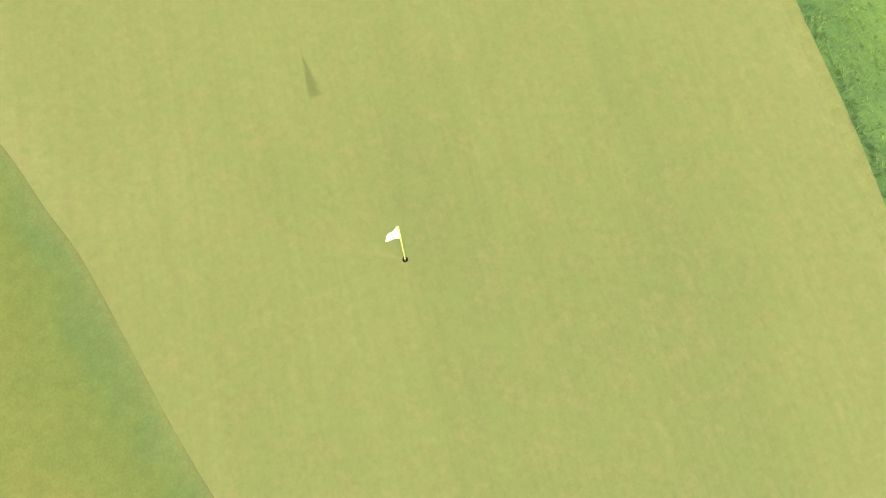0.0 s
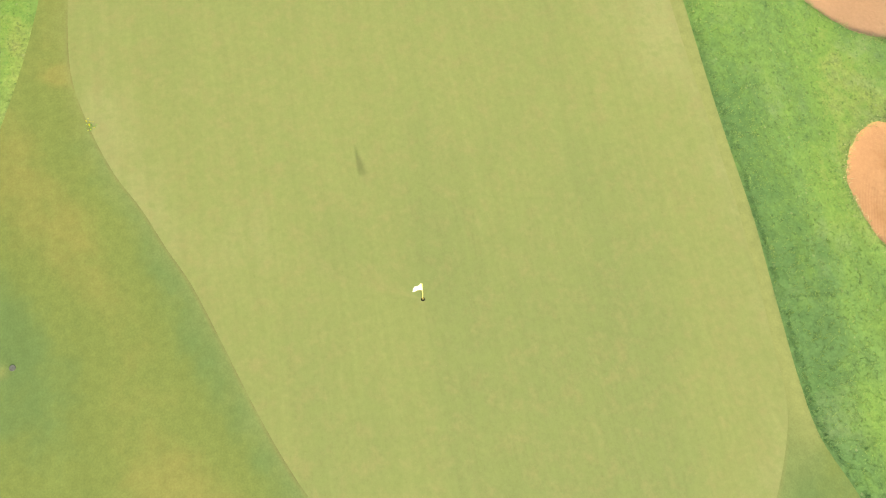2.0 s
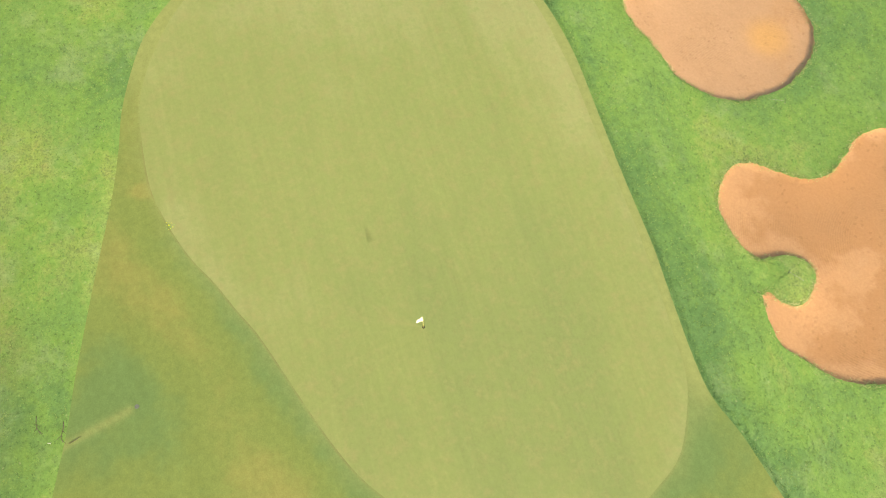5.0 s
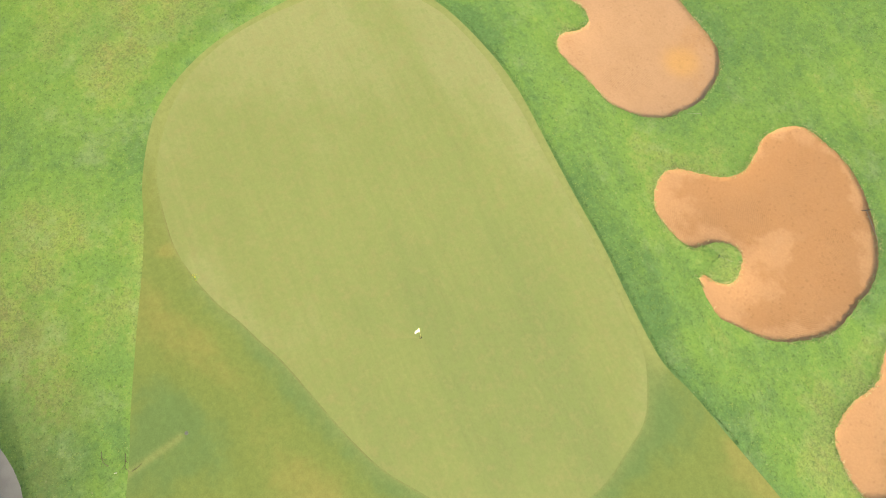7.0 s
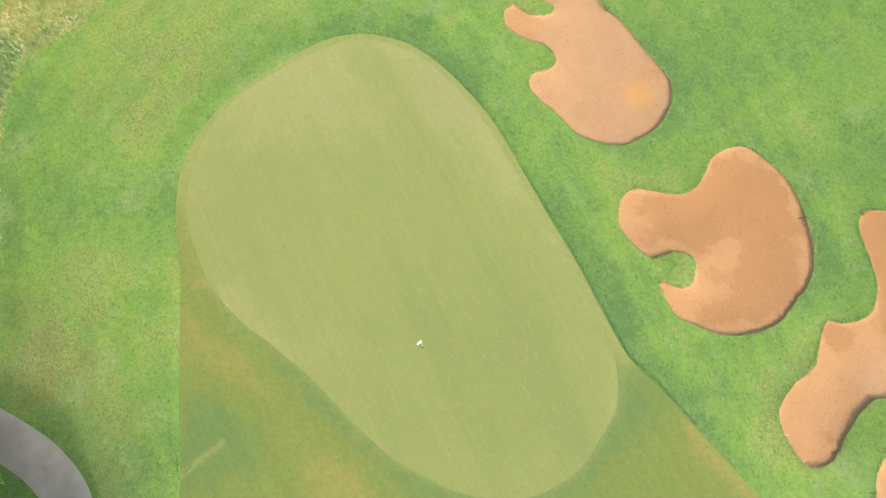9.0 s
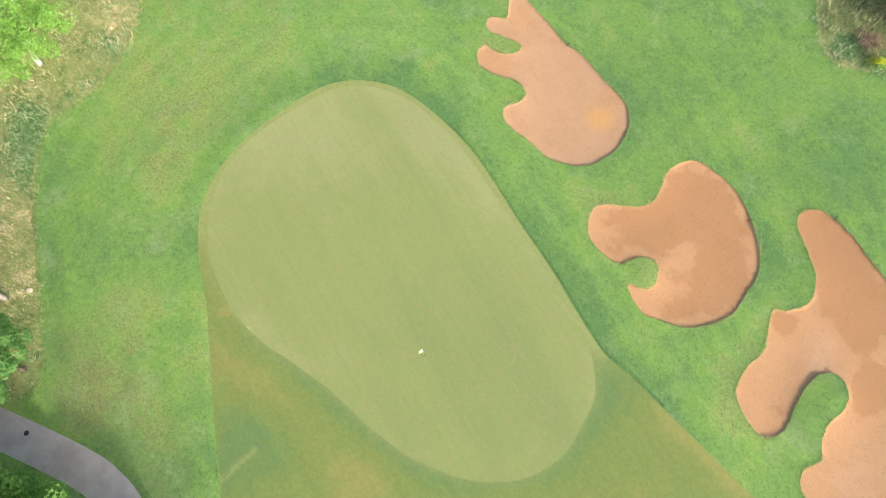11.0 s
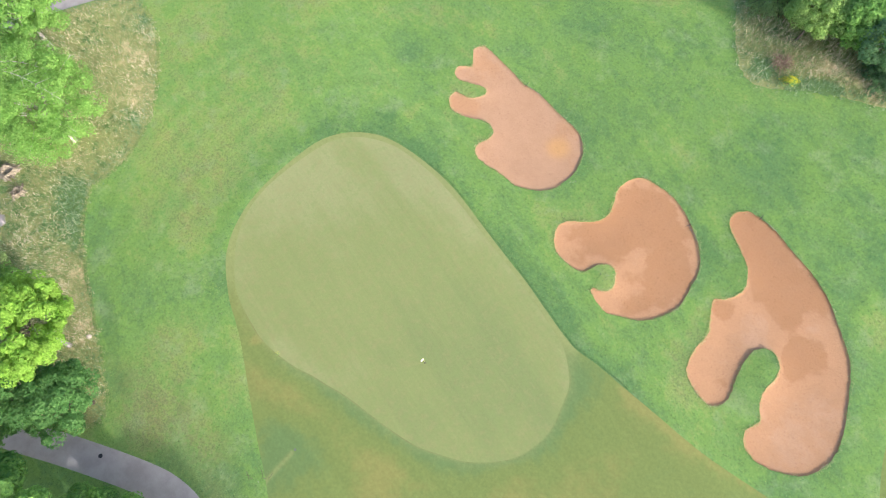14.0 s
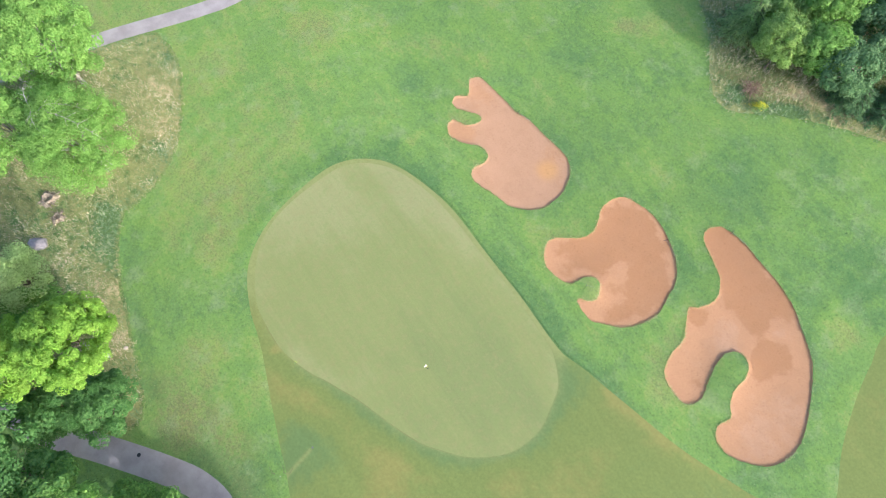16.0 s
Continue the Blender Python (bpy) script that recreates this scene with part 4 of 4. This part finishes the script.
def conifer(x, y, top, rad, seed, leaf_mat, label, count=9000, leaf=0.12):
    r = np.random.default_rng(seed)
    z0 = ground_at(x, y)
    tree = tagged(new("conifer_tree"), label, "tree", group="trees by the green")
    tree.location = (x, y, z0)
    v, f = tube([(0, 0, t * top - 0.1) for t in np.linspace(0, 1, 7)], [0.2 * (1 - 0.93 * t) + 0.01 for t in np.linspace(0, 1, 7)], 8)
    trunk = mesh_object("trunk", v, f, M_BARK, tree)
    pos, nor = [], []
    levels = 13
    for i in range(levels):
        t = (i + 0.6) / levels
        zc, reach = top * (0.08 + 0.9 * t), rad * (1 - t) ** 0.75 + 0.15
        m = max(4, int(10 * (1 - t) + 3))
        for k in range(m):
            a = 6.283 * (k + r.uniform(-0.3, 0.3)) / m + i
            ln = reach * r.uniform(0.7, 1.15)
            tip = np.array([math.cos(a) * ln, math.sin(a) * ln, zc - 0.28 * ln])
            root = np.array([0, 0, zc])
            bv, bf = tube([root, (root + tip) / 2 + (0, 0, 0.08), tip], [0.045, 0.03, 0.008], 5)
            mesh_object("bough", bv, bf, M_BARK, trunk)
            c = max(12, int(count * ln / (levels * 9 * rad)))
            s = r.uniform(0.15, 1.05, c)
            side = np.array([-math.sin(a), math.cos(a), 0])
            spread = 0.34 * ln * (1.1 - s) + 0.08
            pos.append(root + (tip - root) * s[:, None] + side * (r.uniform(-1, 1, c) * spread)[:, None] + r.normal(0, 0.05, (c, 3)))
            nor.append(np.tile((math.cos(a) * 0.4, math.sin(a) * 0.4, 1.0), (c, 1)) + r.normal(0, 0.4, (c, 3)))
    v, f = leaves(np.concatenate(pos), np.concatenate(nor), leaf, r, 0.35)
    mesh_object("crown", v, f, leaf_mat, tree, smooth_faces=False)
    return tree


# west side, beside the meadow and the path
LIME, MID, BIRCH = "lime-green maple with dense clumped leaves beside the path", "mid-green broadleaf tree overhanging the asphalt path", "birch with fine bright leaves and pale branches beside the meadow"
broad_tree("maple_tree", -25.7, 2.2, 12.4, 9.0, 2.8, 2.2, 1, M_LIME, M_PALEBARK, LIME, 66000, 0.085, 340, 0.42, lean=(2.0, -0.35), limbs=4)
broad_tree("maple_tree", -28.3, 0.9, 11.4, 8.2, 2.8, 2.2, 2, M_LIME, M_BARK, LIME, 50000, 0.085, 280, 0.40)
broad_tree("hedge_tree", -23.4, -1.9, 6.2, 3.9, 2.3, 2.0, 3, M_HEDGE, M_BARK, "dark green small-leaved tree over the path edge", 22000, 0.09, 90, 0.55)
broad_tree("hedge_tree", -26.6, -2.0, 6.0, 3.8, 2.2, 2.0, 17, M_HEDGE, M_BARK, "dark green small-leaved tree over the path edge", 18000, 0.09, 80, 0.55)
broad_tree("ash_tree", -28.8, -6.9, 11.0, 6.4, 3.7, 4.3, 4, M_HEDGE, M_BARK, MID, 20000, 0.13, 70, 0.85, lean=(0.6, 1.4))
broad_tree("ash_tree", -24.0, -10.0, 11.5, 6.4, 3.6, 4.4, 5, M_MIDLEAF, M_BARK, MID, 18000, 0.13, 70, 0.85)
broad_tree("ash_tree", -20.0, -11.2, 7.5, 4.0, 3.7, 3.0, 6, M_MIDLEAF, M_BARK, MID, 20000, 0.13, 70, 0.85)
broad_tree("birch_tree", -28.0, 19.0, 10.0, 5.2, 4.4, 3.8, 7, M_BRIGHT, M_BIRCH, BIRCH, 76000, 0.072, 230, 0.75, limbs=10, twigs=4)
broad_tree("willow_tree", -29.4, 7.0, 9.6, 7.0, 2.3, 2.2, 8, M_SAGE, M_BARK, "small sage-green willow with thin foliage", 13000, 0.085, 55, 0.65)
broad_tree("willow_tree", -29.2, 4.8, 6.5, 3.6, 2.2, 2.2, 9, M_MIDLEAF, M_BARK, "small green willow with thin foliage", 12000, 0.085, 55, 0.65)
broad_tree("birch_tree", -31.4, 28.1, 12.0, 7.6, 4.2, 3.8, 10, M_BRIGHT, M_BIRCH, BIRCH, 40000, 0.10, 120, 0.8, lean=(1.6, -0.9))
broad_tree("birch_tree", -36.5, 28.0, 12.0, 7.8, 3.8, 3.6, 12, M_BRIGHT, M_BIRCH, BIRCH, 18000, 0.12, 80, 0.85)
broad_tree("birch_tree", -33.6, 20.4, 9.0, 5.2, 3.8, 3.2, 13, M_BRIGHT, M_BIRCH, BIRCH, 22000, 0.11, 85, 0.8)
broad_tree("ash_tree", -33.5, 2.5, 12.0, 8.0, 4.2, 3.4, 14, M_MIDLEAF, M_BARK, "mid-green broadleaf tree behind the maples", 17000, 0.15, 70, 0.95)
broad_tree("ash_tree", -35.5, -7.5, 12.0, 8.0, 4.2, 3.4, 15, M_DARK, M_BARK, "dark green broadleaf tree beyond the path", 14000, 0.16, 70, 0.95)
broad_tree("ash_tree", -12.4, -14.7, 5.8, 3.4, 2.9, 2.0, 16, M_MIDLEAF, M_BARK, MID, 16000, 0.13, 65, 0.85)
# east side, in the corner of the far meadow
conifer(30.3, 29.5, 5.4, 2.3, 20, M_NEEDLE, "grey-green conifer at the wood's edge", 30000, 0.11)
broad_tree("willow_tree", 31.5, 25.5, 4.8, 3.0, 2.5, 1.9, 21, M_OLIVE, M_BARK, "olive-green willow with fine leaves at the wood's edge", 34000, 0.075, 150, 0.5, lean=(0.3, 0.6))
broad_tree("willow_tree", 33.1, 29.0, 4.0, 2.3, 2.3, 1.5, 29, M_OLIVE, M_BARK, "olive-green willow with fine leaves at the wood's edge", 18000, 0.09, 80, 0.55)
broad_tree("maple_tree", 36.2, 28.4, 5.8, 3.9, 2.0, 1.8, 31, M_BRIGHT, M_BARK, "bright green maple between darker trees", 18000, 0.11, 90, 0.5)
broad_tree("maple_tree", 34.9, 25.0, 5.2, 3.4, 2.0, 1.7, 22, M_BRIGHT, M_BARK, "bright green maple between darker trees", 24000, 0.11, 110, 0.5, lean=(-0.3, -0.4))
broad_tree("birch_tree", 37.8, 23.4, 4.8, 2.9, 2.3, 1.7, 23, M_DARK, M_BIRCH, "dark thin birch with pale leaning stems", 15000, 0.10, 75, 0.6, lean=(-0.8, -0.6), limbs=14)
conifer(38.0, 21.6, 3.6, 2.4, 24, M_DARK, "dark green conifer at the wood's edge", 22000, 0.12)
conifer(41.0, 20.2, 3.8, 2.6, 30, M_DARK, "dark green conifer at the wood's edge", 18000, 0.13)
broad_tree("ash_tree", 40.6, 26.8, 5.2, 3.3, 3.3, 2.0, 26, M_DARK, M_BARK, "dark green broadleaf tree deep in the wood", 18000, 0.13, 90, 0.75)
broad_tree("ash_tree", 43.8, 23.0, 4.8, 3.0, 3.1, 1.8, 27, M_DARK, M_BARK, "dark green broadleaf tree deep in the wood", 13000, 0.14, 70, 0.8)
broad_tree("ash_tree", 39.2, 32.4, 6.2, 4.0, 3.6, 2.2, 28, M_MIDLEAF, M_BARK, "mid-green broadleaf tree deep in the wood", 16000, 0.14, 80, 0.8)


# ---- the flag in the hole ----
def flagstick():
    z = ground_at(0.3, 0)
    thing = tagged(new("golf_flag"), "yellow flagstick with a drooping white flag standing in the hole", "flag")
    thing.location = (0, 0, z)
    v, f = tube([(0, 0, -0.10), (0, 0, 0.05), (0, 0, 1.0), (0, 0, 1.7), (0, 0, 2.13)], [0.0115, 0.0115, 0.011, 0.0105, 0.010], 12)
    pole = mesh_object("pole", v, f, M_YELLOWP, thing, "slim yellow pole")
    v, f = tube([(0, 0, 2.125), (0, 0, 2.14), (0, 0, 2.155)], [0.010, 0.016, 0.006], 12)
    mesh_object("cap", v, f, M_YELLOWP, pole)
    # cloth hangs in folds from the upper hoist
    nu, nv, v = 15, 13, []
    d, s = Vector((-0.8, -0.6, 0)), Vector((0.6, -0.8, 0))
    for i in range(nu):
        u = i / (nu - 1)
        for j in range(nv):
            w = j / (nv - 1)
            wide = 0.26 * u
            fold = 0.03 * math.sin(u * 6 + w * 3) * u + 0.10 * (w - 0.4) * (1 - 0.75 * u)
            zt = 2.11 - 0.34 * u ** 0.9
            zb = 1.72 - 0.03 * math.sin(u * 3.1)
            p = d * (0.009 + wide * (0.82 + 0.18 * w)) + s * fold
            v.append((p.x, p.y, zt + (zb - zt) * w))
    f = [(i * nv + j, i * nv + j + 1, (i + 1) * nv + j + 1, (i + 1) * nv + j) for i in range(nu - 1) for j in range(nv - 1)]
    cloth = mesh_object("flag", v, f, M_CLOTH, thing, "drooping white cloth")
    thick = cloth.modifiers.new("thickness", "SOLIDIFY")
    thick.thickness = 0.003
    # liner sunk in the hole, coloured black so that the inside stays dark
    n, v, f = 24, [], []
    for rr, hz in ((HOLE_R + 0.001, -0.03), (HOLE_R - 0.004, -0.03), (HOLE_R - 0.004, -0.16), (HOLE_R + 0.001, -0.16)):
        v += [(rr * math.cos(6.2832 * k / n), rr * math.sin(6.2832 * k / n), hz) for k in range(n)]
    for a in range(3):
        f += [(a * n + k, a * n + (k + 1) % n, (a + 1) * n + (k + 1) % n, (a + 1) * n + k) for k in range(n)]
    f.append(tuple(2 * n + k for k in range(n)))
    cup = mesh_object("hole_cup", v, f, M_BLACK)
    cup.location = (0, 0, z)
    tagged(cup, "dark hole liner sunk into the green", "golf hole")
    return thing


flagstick()


# ---- rakes, heads and litter of the course ----
def rake():
    thing = tagged(new("bunker_rake"), "long-handled bunker rake with a black toothed head", "rake", group="bunker rakes")
    v, f = tube([(0, 0, 0.03), (0.8, 0, 0.035), (1.55, 0, 0.02)], [0.011, 0.011, 0.010], 8)
    mesh_object("handle", v, f, M_HANDLE, thing, "weathered grey handle")
    bar = tube([(-0.005, -0.27, 0.05), (0.02, -0.13, 0.055), (0.02, 0.13, 0.055), (-0.005, 0.27, 0.05)], [0.018, 0.02, 0.02, 0.018], 8)
    head = mesh_object("head", *bar, M_BLACK, thing, "black toothed head")
    for y in np.linspace(-0.25, 0.25, 11):
        mesh_object("tooth", *tube([(0, y, 0.05), (-0.015, y, 0.03), (-0.02, y, -0.005)], [0.009, 0.008, 0.004], 5), M_BLACK, head)
    return thing


first = rake()
PLACES = [(9.0, 22.85, -43), (20.42, 9.84, -72), (25.85, 10.1, -50), (13.22, 6.2, -18), (12.19, 13.84, -172)]
for i, (x, y, turn) in enumerate(PLACES):
    m = pose(x, y, ground_at(x, y) + 0.035, 0, 0, turn) @ Matrix.Scale(0.45 if i > 2 else 1.0, 4)
    if i == 0:
        first.matrix_basis = m
    else:
        copy_thing(first, m)


def disc(name, x, y, rad, mat, label, category, lift=0.03):
    """A low domed lid with a rim."""
    n, v, f = 20, [], []
    for rr, h in ((1.0, 0.0), (1.0, 0.8), (0.86, 1.0), (0.8, 0.7), (0.3, 1.0)):
        v += [(rad * rr * math.cos(6.2832 * k / n), rad * rr * math.sin(6.2832 * k / n), lift * h) for k in range(n)]
    for a in range(4):
        f += [(a * n + k, a * n + (k + 1) % n, (a + 1) * n + (k + 1) % n, (a + 1) * n + k) for k in range(n)]
    f.append(tuple(4 * n + k for k in range(n)))
    ob = mesh_object(name, v, f, mat)
    ob.location = (x, y, ground_at(x, y) - 0.004)
    return tagged(ob, label, category)


def stake(name, x, y, high, rad, mat, label, tilt=(0, 0)):
    v, f = tube([(0, 0, -0.08), (tilt[0] * 0.5, tilt[1] * 0.5, high * 0.5), (tilt[0], tilt[1], high), (tilt[0], tilt[1], high + 0.015)], [rad, rad, rad, rad * 0.5], 10)
    ob = mesh_object(name, v, f, mat)
    ob.location = (x, y, ground_at(x, y))
    return tagged(ob, label, "stake")


stake("marker_stake", -11.38, -7.53, 0.18, 0.016, M_WHITE, "short white marker stake at the fairway edge")
v, f = tube([(-10.77, -7.38, ground_at(-10.77, -7.38) + 0.012), (-10.6, -7.2, ground_at(-10.6, -7.2) + 0.02), (-10.47, -7.01, ground_at(-10.47, -7.01) + 0.012)], [0.008, 0.010, 0.006], 8)
tagged(mesh_object("stick", v, f, M_BARK), "dark broken stick lying on the fairway turf", "stick")


def fallen_twig(x, y, turn, ln, seed):
    """A forked dead twig lying in the grass."""
    r = np.random.default_rng(seed)
    main = [(t * ln, 0.05 * math.sin(5 * t + seed), 0.03 + 0.05 * t * (1 - t)) for t in np.linspace(0, 1, 6)]
    pieces = [tube(main, [0.013, 0.012, 0.011, 0.009, 0.007, 0.004], 6)]
    for i, sg in ((2, 1), (3, -1), (4, 1)):
        p = Vector(main[i])
        e = p + Vector((0.22 * ln, sg * 0.2 * ln, 0.03 + 0.03 * r.uniform()))
        pieces.append(tube([p, (p + e) / 2 + Vector((0, 0, 0.02)), e], [0.011, 0.008, 0.004], 5))
    v, f = join(pieces)
    ob = mesh_object("fallen_twig", v, f, M_BARK)
    ob.matrix_basis = pose(x, y, ground_at(x, y), 0, 0, turn)
    return tagged(ob, "dark forked dead twig lying in the rough grass", "twig", group="fallen twigs")


fallen_twig(-11.3, -6.75, -62, 0.75, 1)
fallen_twig(-12.3, -6.85, -48, 0.7, 2)
disc("sprinkler_head", -9.0, -5.55, 0.08, M_BLUEGREY, "small blue-grey sprinkler head sunk in the fairway", "sprinkler")
disc("drain_cover", -22.4, -5.5, 0.15, M_BLACK, "small dark drain cover in the asphalt path", "drain cover", 0.015)


def lump(name, x, y, sx, sy, sz, seed, mat, label, category):
    bm = bmesh.new()
    bmesh.ops.create_icosphere(bm, subdivisions=4, radius=1.0)
    for p in bm.verts:
        k = 1 + 0.28 * noise.noise(p.co * 1.3 + Vector((seed, 0, 0))) + 0.12 * noise.noise(p.co * 4 + Vector((0, seed, 0)))
        p.co = Vector((p.co.x * sx * k, p.co.y * sy * k, max(p.co.z, -0.35) * sz * k))
    me = bpy.data.meshes.new(name)
    bm.to_mesh(me)
    bm.free()
    me.materials.append(mat)
    me.polygons.foreach_set("use_smooth", np.ones(len(me.polygons), bool))
    ob = new(name, me)
    ob.location = (x, y, ground_at(x, y) + 0.02)
    return tagged(ob, label, category)


lump("boulder", -33.1, 12.2, 0.85, 0.6, 0.45, 3.0, M_STONE, "grey-purple boulder in the meadow grass", "rock")


lump("rock", -24.38, 2.82, 0.19, 0.16, 0.14, 6.0, M_PALEROCK, "small pale tan stone lying in dry meadow grass", "rock")


def brush(name, x, y, rad, high, count, seed, mat, label, category):
    """A heap of thin dead branches that spring from the middle."""
    r = np.random.default_rng(seed)
    pieces = []
    for _ in range(count):
        a, ln = r.uniform(0, 6.283), rad * r.uniform(0.5, 1.1)
        p = np.array([r.normal(0, 0.12), r.normal(0, 0.12), 0.0])
        q = p + np.array([math.cos(a) * ln * 0.55, math.sin(a) * ln * 0.55, high * r.uniform(0.4, 1.0)])
        e = p + np.array([math.cos(a + 0.2) * ln, math.sin(a + 0.2) * ln, high * r.uniform(0.1, 0.9)])
        pieces.append(tube([p, q, e], [0.028, 0.02, 0.006], 5))
        b = (q + e) / 2
        pieces.append(tube([q, (q + b) / 2 + r.normal(0, 0.08, 3), q + r.normal(0, 0.35, 3)], [0.012, 0.009, 0.004], 4))
    v, f = join(pieces)
    ob = mesh_object(name, v, f, mat)
    ob.location = (x, y, ground_at(x, y) - 0.02)
    return tagged(ob, label, category)


def stump(x, y, rad, seed):
    """A sawn stump with a flared, rooted foot."""
    r = np.random.default_rng(seed)
    thing = tagged(new("tree_stump"), "weathered brown tree stump with flared roots in dry grass", "stump", group="stumps")
    thing.location = (x, y, ground_at(x, y))
    n, v, f = 28, [], []
    wob = [1 + 0.16 * math.sin(3 * t + seed) + 0.1 * math.sin(7 * t) for t in np.linspace(0, 6.2832, n, endpoint=False)]
    for rr, h in ((1.3, -0.05), (1.0, 0.1), (0.85, 0.25), (0.8, 0.34), (0.62, 0.36), (0.5, 0.16), (0.2, 0.1)):
        v += [(rad * rr * wob[k] * math.cos(6.2832 * k / n), rad * rr * wob[k] * math.sin(6.2832 * k / n), h + 0.03 * r.normal()) for k in range(n)]
    for a in range(6):
        f += [(a * n + k, a * n + (k + 1) % n, (a + 1) * n + (k + 1) % n, (a + 1) * n + k) for k in range(n)]
    f.append(tuple(6 * n + k for k in range(n)))
    mesh_object("bole", v, f, M_WOOD, thing)
    for _ in range(7):
        a, ln = r.uniform(0, 6.28), rad * r.uniform(1.5, 2.1)
        v, f = tube([(rad * 0.8 * math.cos(a), rad * 0.8 * math.sin(a), 0.1), (ln * 0.7 * math.cos(a + 0.1), ln * 0.7 * math.sin(a + 0.1), 0.06),
                     (ln * math.cos(a + 0.25), ln * math.sin(a + 0.25), -0.02)], [0.11, 0.07, 0.02], 6)
        mesh_object("root", v, f, M_WOOD, thing)
    return thing


stump(-33.0, 16.5, 0.66, 1)
stump(-31.8, 14.6, 0.45, 2)
brush("brush_pile", 29.9, 23.4, 1.25, 0.55, 70, 3, M_TWIG, "heap of bare brown dead branches in dry grass", "brushwood")
brush("brush_pile", -31.8, 14.7, 0.8, 0.35, 22, 4, M_WOOD, "heap of bare brown dead branches in dry grass", "brushwood")


def blossom_bush(x, y):
    r = np.random.default_rng(8)
    thing = tagged(new("flowering_bush"), "low bush covered in yellow blossom at the meadow edge", "bush")
    thing.location = (x, y, ground_at(x, y))
    stems = [tube([(0, 0, -0.02), (r.normal(0, 0.15), r.normal(0, 0.15), 0.25), (r.normal(0, 0.4), r.normal(0, 0.3), 0.5)], [0.02, 0.014, 0.006], 5) for _ in range(12)]
    v, f = join(stems)
    mesh_object("stems", v, f, M_BARK, thing)
    for nm, mat, cnt, lift in (("foliage", M_MIDLEAF, 900, 0.05), ("blossom", M_YFLOWER, 420, 0.1)):
        p = np.column_stack([r.normal(0, 0.34, cnt), r.normal(0, 0.2, cnt), np.zeros(cnt)])
        p[:, 2] = 0.15 + lift + 0.4 * np.exp(-(p[:, 0] ** 2 + p[:, 1] ** 2) / 0.3) * r.uniform(0.5, 1.1, cnt)
        v, f = leaves(p, r.normal(0, 0.5, (cnt, 3)) + np.array([0, 0, 1.0]), 0.045, r)
        mesh_object(nm, v, f, mat, thing, smooth_faces=False)


blossom_bush(30.1, 21.5)


def weed_tuft(x, y):
    """A few small yellow heads over a rosette of leaves."""
    r = np.random.default_rng(12)
    thing = tagged(new("flowering_weed"), "tiny yellow flowering weed at the green's cut edge", "weed")
    thing.location = (x, y, ground_at(x, y))
    for nm, mat, cnt, rad, high in (("rosette", M_MIDLEAF, 24, 0.07, 0.02), ("blossom", M_YFLOWER, 12, 0.09, 0.04)):
        p = np.column_stack([r.normal(0, rad, cnt), r.normal(0, rad, cnt), high * r.uniform(0.5, 1.0, cnt)])
        v, f = leaves(p, r.normal(0, 0.4, (cnt, 3)) + np.array([0, 0, 1.0]), 0.022, r)
        mesh_object(nm, v, f, mat, thing, smooth_faces=False)


weed_tuft(-10.5, 1.03)
